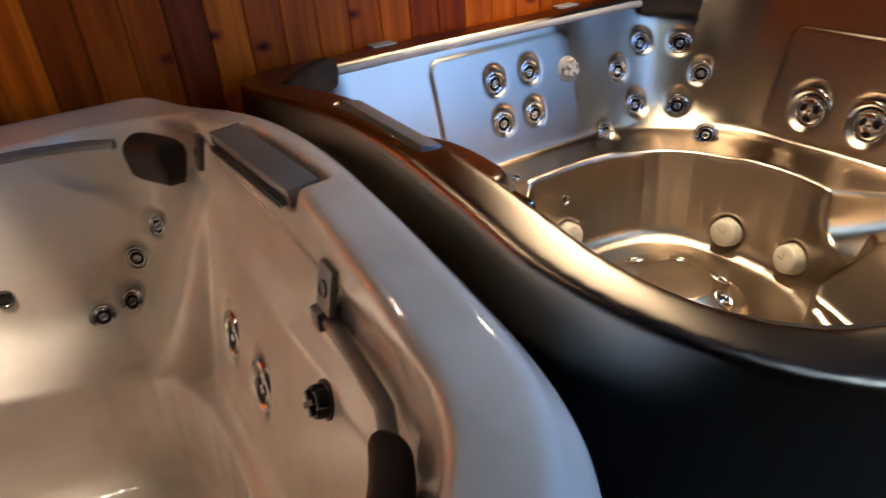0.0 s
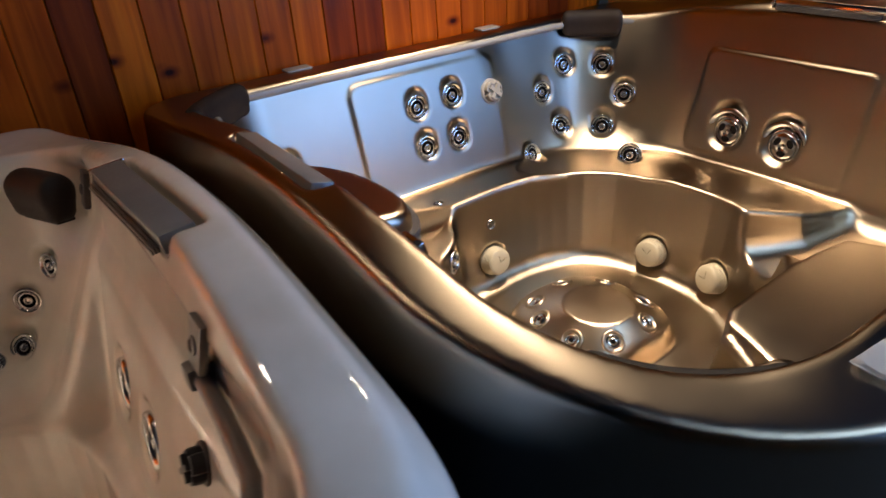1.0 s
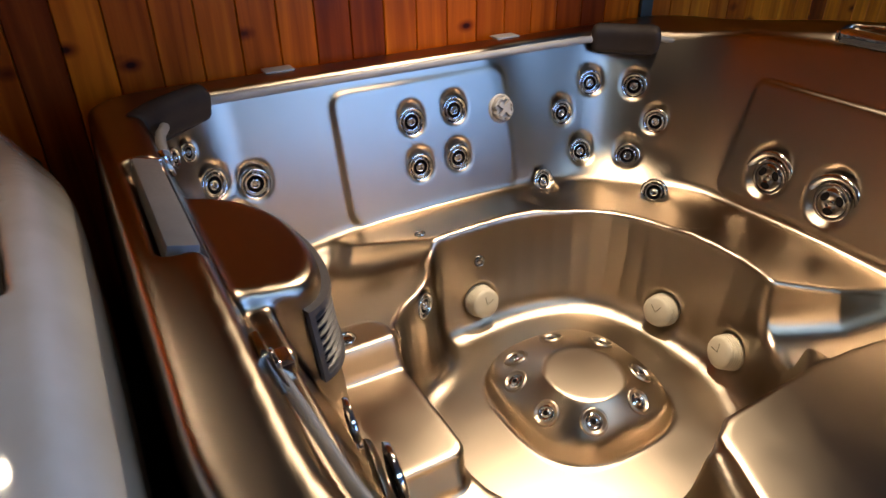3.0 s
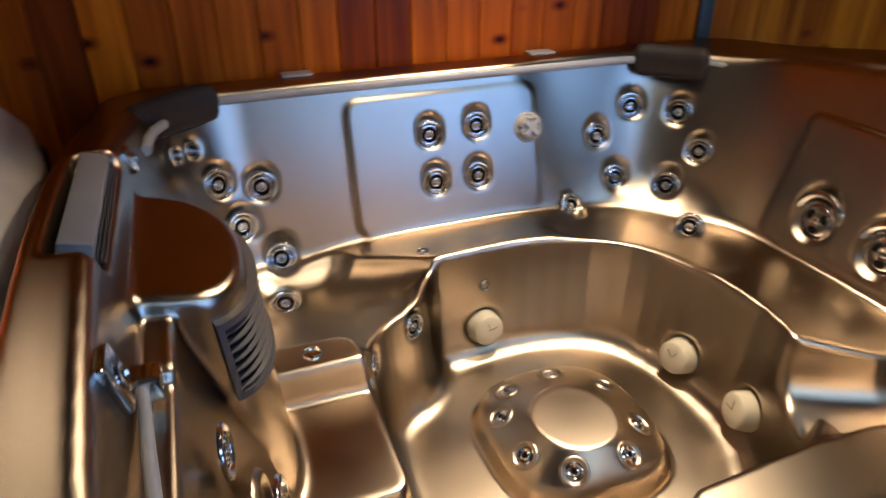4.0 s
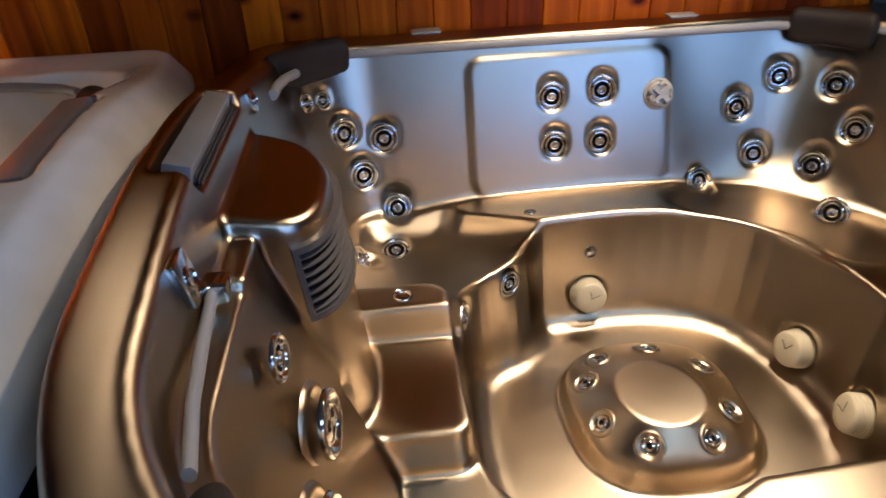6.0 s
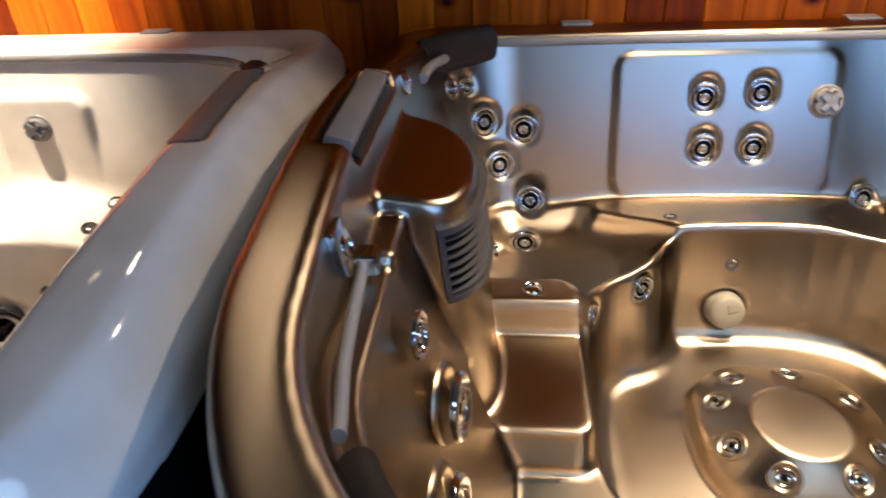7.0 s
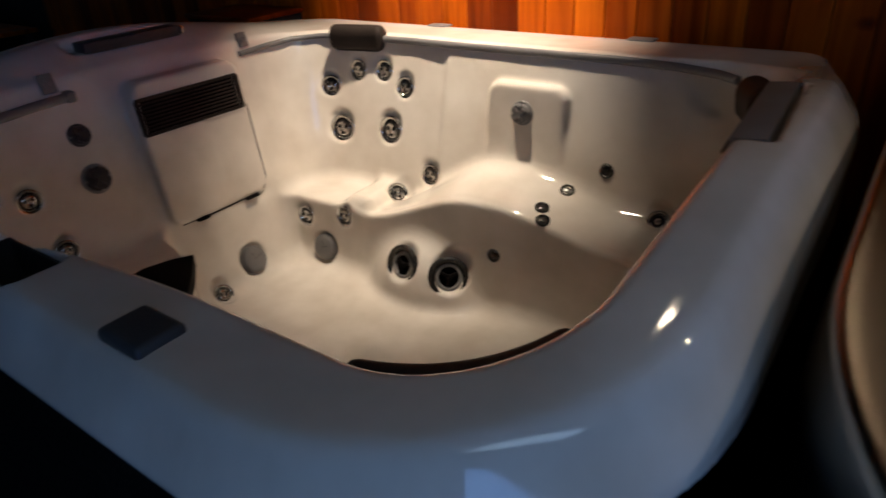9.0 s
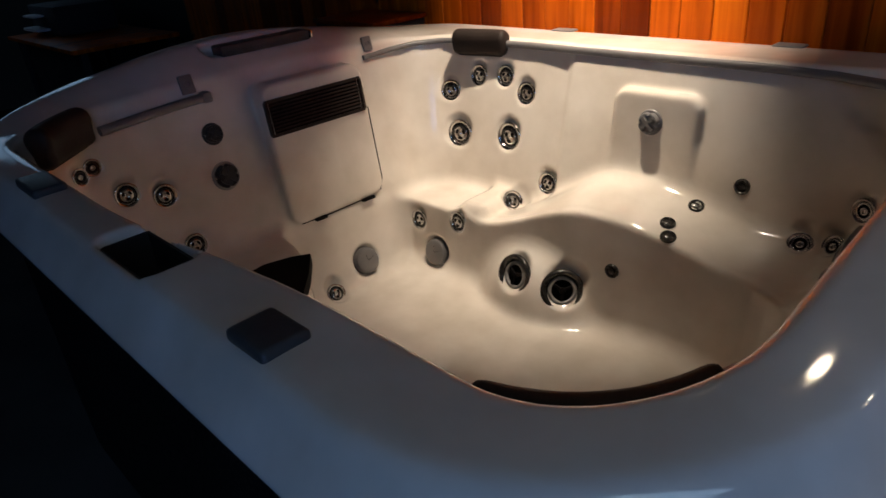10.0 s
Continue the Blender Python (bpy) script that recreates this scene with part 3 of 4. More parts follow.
for x0, x1 in ((wx0, 4.1), (4.1, wx1)):
    for a, b, c, d in ((x0, x1, wz0, wz0 + 0.05), (x0, x1, wz1 - 0.05, wz1), (x0, x0 + 0.05, wz0 + 0.05, wz1 - 0.05), (x1 - 0.05, x1, wz0 + 0.05, wz1 - 0.05)):
        obj("window_frame", box_mesh((a, FRONT_Y - 0.11, c), (b, FRONT_Y - 0.06, d)), PAPER, win)
    obj("pane", box_mesh((x0 + 0.04, FRONT_Y - 0.09, wz0 + 0.04), (x1 - 0.04, FRONT_Y - 0.084, wz1 - 0.04)), GLASS, win)
back = tagged(obj("wall_back", box_mesh((LEFT_X, BACK_Y + 0.02, 0), (RIGHT_X, BACK_Y + 0.2, CEIL_Z)), CABINET), "wall boarded with knotty orange pine planks", "wall", kind="structure")
PLANK, SEAM = 0.1145, 1.545


def plank_mesh():
    w, z1 = PLANK - 0.002, CEIL_Z - 0.002
    bm = bmesh.new()
    prof = [(0.0, 0.0195), (0.0, 0.003), (0.003, 0.0), (w - 0.003, 0.0), (w, 0.003), (w, 0.0195)]
    lo, hi = [[bm.verts.new((x, y, z)) for x, y in prof] for z in (0.0, z1)]
    for k in range(len(prof)):
        j = (k + 1) % len(prof)
        bm.faces.new((lo[k], lo[j], hi[j], hi[k]))
    bm.faces.new(lo[::-1])
    bm.faces.new(hi)
    return data("plank", bm, False)


board = plank_mesh()
for k in range(-44, 32):
    obj("plank", board, PINE, back, m=pose(SEAM + k * PLANK, BACK_Y, 0.001))
tagged(obj("wall_conduit", box_mesh((3.43, BACK_Y - 0.02, 0.0), (3.49, BACK_Y - 0.001, CEIL_Z - 0.002), 0.006), METAL_STRIP), "grey-green vertical trim strip on the pine wall", "trim", kind="structure")
for (lx, ly), aim, _, _, _ in DOWNLIGHTS:
    lamp = tagged(new("spot_lamp"), "small black swivelling ceiling spot with a warm bulb", "lamp", group="ceiling spots")
    lamp.location = (lx, ly, CEIL_Z)
    obj("base", lathe([(0.0, -0.001), (0.05, -0.002), (0.05, -0.02), (0.012, -0.024), (0.012, -0.07), (0.0, -0.07)]), CABINET, lamp)
    head = obj("head", lathe([(0.02, 0.09), (0.045, 0.07), (0.052, -0.012), (0.049, -0.012), (0.046, 0.02), (0.0, 0.022)]), CABINET, lamp)
    head.matrix_local = Matrix.Translation((0, 0, -0.15)) @ (Vector((lx, ly, CEIL_Z - 0.15)) - Vector(aim)).to_track_quat("Z", "Y").to_matrix().to_4x4()
    obj("bulb", lathe([(0.0, 0.006), (0.03, 0.007), (0.04, 0.014), (0.0, 0.018)]), BULB, head)

tube_lamp = tagged(new("ceiling_light"), "white ceiling tube light with a glowing cool diffuser", "lamp")
tube_lamp.location = (PANEL_AT[0], PANEL_AT[1], CEIL_Z)
obj("frame", box_mesh((-1.23, -0.28, -0.06), (1.23, 0.28, -0.001), 0.006), PAPER, tube_lamp)
obj("diffuser", box_mesh((-1.20, -0.25, -0.070), (1.20, 0.25, -0.061), 0.003), DIFFUSER, tube_lamp)
# ---- the hot tubs ----
GRID = 0.007


def hot_tub(name, fn, lo, hi, label):
    tub = tagged(new(name), label, "hot tub", group="showroom hot tubs")
    return tub, Field(fn, lo, hi, GRID)


def finish_shell(tub, fld, mat):
    v, q = fld.mesh()
    me = bpy.data.meshes.new("shell")
    me.from_pydata(v, [], q)
    me.shade_smooth()
    return obj("shell", me, mat, tub)


def cabinet(tub, x0, x1, y0, y1, rf, rb, top):
    """The dark skirt below the lip, as a closed ring of panels with round corners."""
    bm, n = bmesh.new(), 10
    pts = []
    for cx, cy, r, a0 in ((x1 - rb, y1 - rb, rb, 0), (x0 + rb, y1 - rb, rb, 90), (x0 + rf, y0 + rf, rf, 180), (x1 - rf, y0 + rf, rf, 270)):
        pts += [(cx + r * math.cos(radians(a0 + 90 * k / n)), cy + r * math.sin(radians(a0 + 90 * k / n))) for k in range(n + 1)]
    rows = [[bm.verts.new((x, y, z)) for x, y in pts] for z in (0.0, top)]
    for k in range(len(pts)):
        j = (k + 1) % len(pts)
        bm.faces.new((rows[0][k], rows[0][j], rows[1][j], rows[1][k]))
    me = data("cabinet", bm, True, 30)
    obj("cabinet", me, CABINET, tub, "dark matt cabinet skirt")


silver, SF = hot_tub("hot_tub", silver_shell, (1.40, 0.15, 0.02), (3.62, 2.26, 1.10), "satin pewter-brown acrylic hot tub, empty and uncovered")
white, WF = hot_tub("hot_tub", white_shell, (-1.02, 0.15, 0.02), (1.43, 2.30, 1.10), "glossy cream-white marbled acrylic hot tub, empty and uncovered")
cabinet(silver, 1.462, 3.558, 0.232, 2.208, 0.56, 0.14, 0.605)
cabinet(white, -0.908, 1.323, 0.307, 2.203, 0.40, 0.22, 0.87)


# ---- fittings of the tubs ----
def child(name, me, mat, parent, m=None, label=""):
    """A part under a thing or a part; the things themselves stand at the origin."""
    ob = new(name, me)
    if not me.materials:
        me.materials.append(mat)
    ob.parent = parent
    if m is not None:
        ob.matrix_local = m
    if label:
        ob["label"] = label
    return ob


def spokes(r, n, depth, width):
    bm = bmesh.new()
    for k in range(n):
        a = 2 * math.pi * k / n + 0.4
        m = Matrix.Rotation(a, 4, "Z") @ Matrix.Translation((r * 0.5, 0, depth)) @ Matrix.Diagonal((r, width, width * 0.9, 1))
        bmesh.ops.create_cube(bm, size=1, matrix=m)
    bmesh.ops.bevel(bm, geom=bm.edges[:], offset=width * 0.2, segments=1, affect="EDGES")
    hub = lathe_bm([(0.0, depth + width * 0.7), (r * 0.28, depth + width * 0.6), (r * 0.32, depth), (r * 0.3, depth - width)], 16)
    tmp = bpy.data.meshes.new("hub")
    hub.to_mesh(tmp)
    hub.free()
    bm.from_mesh(tmp)
    bpy.data.meshes.remove(tmp)
    return data("spokes", bm, True, 40)


# a jet of radius 1: dished chrome flange, shallow throat coloured near-black for shade, spoked nozzle
FLANGE = lathe([(1.06, -0.05), (1.05, 0.06), (1.0, 0.13), (0.92, 0.15), (0.84, 0.12), (0.78, 0.04), (0.72, -0.06), (0.68, -0.12)], 36, 60)
COLLAR = lathe([(0.70, -0.12), (0.69, 0.0), (0.62, 0.05), (0.55, 0.03), (0.52, -0.12)], 32, 60)
THROAT = lathe([(0.72, -0.11), (0.55, -0.11), (0.45, -0.16), (0.0, -0.17)], 24, 60)
NOZZLE = lathe([(0.34, -0.16), (0.33, 0.02), (0.27, 0.07), (0.19, 0.05), (0.15, -0.08), (0.0, -0.09)], 24, 60)
SPOKES = spokes(0.5, 3, -0.02, 0.17)
FACE = lathe([(0.56, -0.13), (0.55, 0.0), (0.50, 0.045), (0.38, 0.065), (0.16, 0.07), (0.14, 0.05), (0.10, 0.05), (0.08, 0.075), (0.0, 0.08)], 28, 50)


def slot_mesh():
    """A raised black oval that stands for a shaded slot of the nozzle's face, off its middle."""
    bm = lathe_bm([(0.155, -0.02), (0.15, 0.004), (0.0, 0.006)], 16)
    bm.transform(Matrix.Translation((0.31, 0, 0.066)) @ Matrix.Rotation(radians(4), 4, "Y") @ Matrix.Diagonal((0.85, 1.25, 1, 1)))
    return data("slot", bm, True, 40)


SLOT = slot_mesh()
DOME_RING = lathe([(1.08, -0.06), (1.02, 0.05), (0.92, 0.09), (0.84, 0.06), (0.80, -0.04), (0.66, -0.07)], 32, 60)
DOME_CUP = lathe([(0.70, -0.10), (0.62, -0.03), (0.52, 0.0), (0.46, -0.05), (0.36, -0.06), (0.30, 0.01), (0.20, 0.02), (0.18, -0.04)], 28, 50)
# flat black dot in place of a floor jet's shaded mouth
DOME_HOLE = lathe([(0.22, -0.03), (0.0, -0.032)], 16)
JET_MESHES = {}


def sized(me, r):
    """A copy of a unit mesh at radius r."""
    key = (me.name, round(r, 4))
    if key not in JET_MESHES:
        c = me.copy()
        c.transform(Matrix.Diagonal((r, r, r, 1)))
        JET_MESHES[key] = c
    return JET_MESHES[key]


def jet(tub, fld, p, r, style="plain", lift=0.002, name="jet", wide=0.025, hollow=1.0, face=None):
    """A jet set into the shell: its flange carries collar, throat and nozzle."""
    at, nrm = fld.snap(p, wide)
    if face:
        nrm = Vector(face).normalized()
    if hollow:
        up = Vector((0, 0, 1)) - nrm * nrm.z
        up = up.normalized() * 0.5 * r if up.length > 0.3 else Vector((0.001, 0, 0))
        fld.carve(at + nrm * 0.75 * r, up, 1.25 * r * hollow)
        nrm = Vector((nrm.x, nrm.y, nrm.z * 0.6)).normalized()
        at = at - nrm * 0.22 * r
    if style == "dome":
        flange = child(name, sized(DOME_RING, r), SILVER, tub, frame_on(at, nrm, lift=lift), "pewter floor jet")
        child("nozzle", sized(DOME_CUP, r), CHROME, flange)
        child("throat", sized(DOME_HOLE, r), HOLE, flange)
        return flange
    flange = child(name, sized(FLANGE, r), DARK_CHROME if style == "dark" else CHROME, tub, frame_on(at, nrm, lift=lift), "polished chrome hydro jet")
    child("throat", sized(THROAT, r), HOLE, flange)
    child("collar", sized(COLLAR, r), CHROME if tub is silver or style == "dark" else DARK_CHROME, flange)
    if style == "plain":
        child("nozzle", sized(NOZZLE, r), CHROME, flange)
    elif style == "slotted":
        child("nozzle", sized(FACE, r), CHROME, flange)
        for k in range(3):
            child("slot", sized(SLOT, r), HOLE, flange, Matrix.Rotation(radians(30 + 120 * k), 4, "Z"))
    else:
        child("nozzle", sized(SPOKES, r), HOLE if style == "dark" else CHROME, flange)
    return flange


def knob_mesh(r, h):
    """A diverter knob with four scallops."""
    bm, n = bmesh.new(), 48
    rings = []
    for k, (rr, hh) in enumerate([(1.0, 0.0), (1.0, 0.55), (0.93, 0.75), (0.80, 0.80), (0.72, 0.62), (0.0, 0.60)]):
        ring = []
        for j in range(n):
            a = 2 * math.pi * j / n
            dent = 1 - 0.22 * max(0.0, math.cos(4 * a)) ** 6 if k < 4 else 1
            ring.append(bm.verts.new((r * rr * dent * math.cos(a), r * rr * dent * math.sin(a), h * hh)))
        rings.append(ring)
    for a, b in zip(rings, rings[1:]):
        for j in range(n):
            bm.faces.new((a[j], a[(j + 1) % n], b[(j + 1) % n], b[j]))
    bmesh.ops.remove_doubles(bm, verts=bm.verts[:], dist=1e-6)
    for a in (0, 90):  # raised cross grip
        bmesh.ops.create_cube(bm, size=1, matrix=Matrix.Rotation(radians(a + 45), 4, "Z") @ Matrix.Translation((0, 0, h * 0.78)) @ Matrix.Diagonal((r * 1.5, r * 0.34, h * 0.42, 1)))
    return data("knob", bm, True, 35)


def knob(tub, fld, p, r, mat, label):
    at, nrm = fld.snap(p)
    k = child("diverter_knob", knob_mesh(r, 0.030), mat, tub, frame_on(at, nrm), label)
    child("collar", sized(COLLAR, r * 1.75), mat, k, Matrix.Translation((0, 0, 0.002)))
    return k


def suction_cap(tub, fld, p, r, h, mat, label, turn=0.0):
    """A domed suction cover with ribs round its edge and a stamped clock line."""
    at, nrm = fld.snap(p)
    nrm = Vector((nrm.x, nrm.y, nrm.z + 0.12)).normalized()
    fld.carve(at + nrm * 0.75 * r, Vector((0.001, 0, 0)), 1.36 * r)
    at = at - nrm * 0.16 * r
    prof = [(r, -0.03), (r, h * 0.15)]
    for k in range(5):
        q, z = r * (1 - 0.022 * k), h * (0.18 + 0.145 * k)
        prof += [(q, z), (q, z + h * 0.075), (q - r * 0.035, z + h * 0.085), (q - r * 0.035, z + h * 0.14)]
    prof += [(r * 0.82, h * 0.96), (r * 0.74, h * 1.0), (r * 0.4, h * 1.03), (0.0, h * 1.035)]
    body = child("suction_cover", lathe(prof, 36, 40), mat, tub, frame_on(at, nrm), label)
    for a in (20, 100):
        child("stamped_line", box_mesh((0.0, -0.0006, h * 1.02), (r * 0.5, 0.0006, h * 1.042)), DARK_CHROME, body, Matrix.Rotation(radians(a + turn), 4, "Z"))
    return body


def small_fitting(tub, fld, p, r, name="air_injector", mat=None):
    at, nrm = fld.snap(p)
    f = child(name, lathe([(r, -0.002), (r, 0.003), (r * 0.85, 0.006), (r * 0.7, 0.004), (r * 0.62, 0.0005), (r * 0.45, 0.0005), (r * 0.4, 0.004), (r * 0.2, 0.005), (0, 0.005)], 20, 50), mat or CHROME, tub, frame_on(at, nrm))
    return f


# pewter tub
for p in [(2.332, 2.054, 0.775), (2.489, 2.057, 0.785), (2.34, 2.016, 0.633), (2.483, 2.016, 0.635)]:
    jet(silver, SF, p, 0.045)
knob(silver, SF, (2.664, 2.05, 0.763), 0.040, LIGHT_BAR, "pale grey diverter knob")
for p in [(3.062, 2.079, 0.78), (3.204, 2.003, 0.765), (2.933, 2.063, 0.696), (3.237, 1.905, 0.654), (2.992, 2.014, 0.554), (3.136, 1.924, 0.539)]:
    jet(silver, SF, p, 0.045)
jet(silver, SF, (2.809, 1.957, 0.53), 0.045, hollow=0.8, face=(0.15, -0.85, 0.45), lift=0.012)
jet(silver, SF, (3.114, 1.754, 0.502), 0.045, hollow=0.8, face=(-0.65, -0.55, 0.55), lift=0.020)
for p in [(1.817, 2.041, 0.688), (1.706, 2.021, 0.72), (1.75, 2.005, 0.589), (1.84, 1.934, 0.535), (1.827, 1.855, 0.452), (1.758, 1.77, 0.47)]:
    jet(silver, SF, p, 0.045)
for p in [(1.655, 2.017, 0.828), (1.616, 1.969, 0.839)]:
    jet(silver, SF, p, 0.027)
for p in [(2.113, 1.566, 0.446), (1.977, 1.446, 0.45)]:
    jet(silver, SF, p, 0.036)
for p in [(2.269, 1.215, 0.271), (2.341, 1.131, 0.282), (2.478, 1.13, 0.283), (2.266, 1.351, 0.273), (2.317, 1.43, 0.28), (2.455, 1.45, 0.28), (2.56, 1.36, 0.28), (2.555, 1.204, 0.281)]:
    jet(silver, SF, p, 0.033, "dome", lift=0.002, wide=0.012, hollow=0.0)
for p in [(3.281, 1.468, 0.592), (3.287, 1.25, 0.592)]:
    jet(silver, SF, p, 0.086, "slotted", hollow=0.92)
jet(silver, SF, (1.618, 0.875, 0.843), 0.034, lift=0.020, hollow=0.0, face=(0.97, -0.12, 0.10))
for p in [(1.655, 0.869, 0.714), (1.66, 0.69, 0.70)]:
    big = jet(silver, SF, p, 0.050, "slotted", lift=0.030, hollow=0.0, face=(0.97, -0.12, 0.10))
    child("escutcheon", sized(DOME_RING, 0.062), SILVER, big, Matrix.Translation((0, 0, -0.022)))
small_fitting(silver, SF, (2.375, 1.721, 0.427), 0.019)
small_fitting(silver, SF, (1.827, 1.413, 0.556), 0.024)
small_fitting(silver, SF, (2.211, 1.794, 0.546), 0.018)
for k, p in enumerate([(2.372, 1.707, 0.29), (2.838, 1.40, 0.275), (2.843, 1.155, 0.28)]):
    suction_cap(silver, SF, p, 0.052, 0.048, CAP, "ribbed beige suction cover", 40 * k)

# cream tub
for p in [(-0.393, 1.971, 0.809), (-0.258, 1.973, 0.819), (-0.516, 1.933, 0.744), (-0.149, 1.961, 0.768)]:
    jet(white, WF, p, 0.042, "slotted")
for p in [(-0.46, 1.91, 0.577), (-0.208, 1.921, 0.602)]:
    jet(white, WF, p, 0.056, "slotted")
for p in [(0.001, 1.883, 0.467), (-0.103, 1.828, 0.401), (-0.443, 1.629, 0.297), (-0.235, 1.637, 0.338)]:
    jet(white, WF, p, 0.042, "slotted")
for p in [(0.096, 1.558, 0.259), (0.285, 1.598, 0.242)]:
    jet(white, WF, p, 0.070, "dark")
for p in [(-0.623, 0.637, 0.703), (-0.616, 0.744, 0.666), (-0.574, 0.782, 0.49), (-0.473, 1.213, 0.14)]:
    jet(white, WF, p, 0.038, "slotted")
for p in [(-0.634, 0.576, 0.81), (-0.614, 0.54, 0.798)]:
    jet(white, WF, p, 0.026)
for p in [(1.08, 1.862, 0.703), (1.019, 1.892, 0.614), (0.992, 1.880, 0.488), (0.896, 1.884, 0.425)]:
    jet(white, WF, p, 0.034)
for p in [(1.105, 1.42, 0.595), (1.119, 1.206, 0.595)]:
    jet(white, WF, p, 0.062, "slotted")
for p in [(0.55, 1.763, 0.484), (0.576, 1.729, 0.461), (0.585, 1.872, 0.515), (0.702, 1.903, 0.608), (0.427, 1.664, 0.339)]:
    small_fitting(white, WF, p, 0.024, "air_injector", DARK_CHROME)
for p, r in [((0.388, 1.915, 0.752), 0.034), ((-0.649, 0.957, 0.805), 0.030), ((-0.616, 0.954, 0.667), 0.040), ((1.178, 0.888, 0.785), 0.027)]:
    knob(white, WF, p, r, GREY if p[0] > 0 and p[1] > 1 else DARK_GREY, "grey plastic diverter knob")
for p in [(-0.504, 1.389, 0.196), (-0.342, 1.621, 0.189)]:
    suction_cap(white, WF, p, 0.055, 0.026, GREY, "flat grey suction cover")


def pillow(tub, p, nrm, half, tall, mat, radius=0.32, thick=0.038):
    """A head rest that bends round the corner of the tub, with a rolled upper edge and a hem."""
    def shape(x, y, z):
        bend = z - x * x / (2 * radius)
        slab = rbox(x, y, bend, (-half, -tall / 2, -0.02), (half, tall / 2, thick), min(0.022, thick * 0.7))
        roll = np.sqrt((y - tall * 0.30) ** 2 + (bend - thick * 0.4) ** 2) - thick * 0.8
        roll = smax(roll, np.abs(x) - half + 0.006, 0.02)
        return smin(slab, roll, 0.025)

    me, _ = field_mesh("pillow", shape, (-half - 0.03, -tall / 2 - 0.04, -0.06), (half + 0.03, tall / 2 + 0.05, 0.17), 0.006)
    ob = child("head_pillow", me, mat, tub, frame_on(p, nrm), "dark brown foam head pillow")
    child("hem", box_mesh((-half * 0.8, -tall / 2 - 0.004, -0.01), (half * 0.8, -tall / 2 + 0.004, thick * 0.7), 0.003), mat, ob)
    return ob


pillow(silver, (3.175, 2.045, 0.925), (-0.7, -0.7, 0.15), 0.115, 0.085, PILLOW)
pillow(silver, (1.605, 2.015, 0.928), (0.66, -0.74, 0.15), 0.130, 0.085, PILLOW)
pillow(silver, (1.682, 0.472, 0.900), (0.72, 0.69, 0.25), 0.130, 0.060, PILLOW, 0.34, 0.028)
pillow(white, (-0.375, 1.985, 0.93), (0.20, -0.97, 0.15), 0.115, 0.080, PILLOW, 0.8)
pillow(white, (-0.595, 0.485, 0.92), (0.70, 0.70, 0.15), 0.120, 0.100, PILLOW)
pillow(white, (1.113, 0.527, 0.871), (-0.72, 0.7, 0.25), 0.145, 0.060, PILLOW, 0.30, 0.026)
pillow(white, (1.152, 1.800, 0.895), (-0.88, -0.46, 0.15), 0.075, 0.090, PILLOW, 0.5, 0.050)


def bar(tub, name, pts, r, mat, label, flat=1.0):
    return tube(name, pts, r, mat, tub, label, flat)


# light bars and grab rails round the inner edges
bar(silver, "light_bar", [(1.73, 2.093, 0.933), (2.0, 2.098, 0.934), (2.5, 2.100, 0.934), (3.0, 2.098, 0.934), (3.09, 2.090, 0.934)], 0.013, LIGHT_BAR, "frosted grey light bar", 0.8)
bar(silver, "light_bar", [(3.262, 1.985, 0.934), (3.33, 1.93, 0.922), (3.372, 1.86, 0.908), (3.390, 1.80, 0.902), (3.400, 1.735, 0.898)], 0.010, LIGHT_BAR, "frosted grey light bar", 0.8)
bar(silver, "light_bar", [(1.60, 1.93, 0.935), (1.580, 1.85, 0.945), (1.570, 1.77, 0.952), (1.566, 1.70, 0.952)], 0.012, LIGHT_BAR, "frosted grey light bar")
bar(silver, "grab_rail", [(1.569, 0.915, 0.943), (1.577, 0.80, 0.942), (1.585, 0.70, 0.939), (1.60, 0.605, 0.935)], 0.011, LIGHT_BAR, "frosted grey grab rail", 0.7)
bar(white, "light_bar", [(-0.30, 1.990, 0.937), (-0.1, 1.992, 0.938), (0.05, 1.985, 0.938), (0.3, 1.984, 0.938), (0.7, 1.982, 0.938), (0.88, 1.970, 0.936), (1.0, 1.930, 0.936), (1.06, 1.885, 0.936)], 0.013, GREY, "grey light bar", 0.8)
bar(white, "light_bar", [(-0.672, 1.63, 0.920), (-0.668, 1.76, 0.928), (-0.640, 1.87, 0.934), (-0.57, 1.945, 0.937), (-0.48, 1.978, 0.938)], 0.010, GREY, "grey light bar")
bar(white, "grab_rail", [(-0.665, 0.96, 0.922), (-0.660, 0.85, 0.918), (-0.655, 0.75, 0.912), (-0.64, 0.62, 0.905)], 0.015, GREY, "grey plastic grab rail")
bar(white, "grab_rail", [(1.218, 0.905, 0.912), (1.214, 0.80, 0.908), (1.206, 0.70, 0.903), (1.175, 0.62, 0.898)], 0.013, GREY, "grey plastic grab rail")


def bracket(tub, p, nrm, w, h, mat, label):
    b = child("rail_bracket", box_mesh((-w / 2, -h / 2, -0.004), (w / 2, h / 2, 0.010), 0.005), mat, tub, frame_on(p, nrm), label)
    child("button", lathe([(w * 0.28, 0.009), (w * 0.28, 0.013), (w * 0.2, 0.014), (w * 0.16, 0.011), (0, 0.011)], 18), mat, b)
    return b


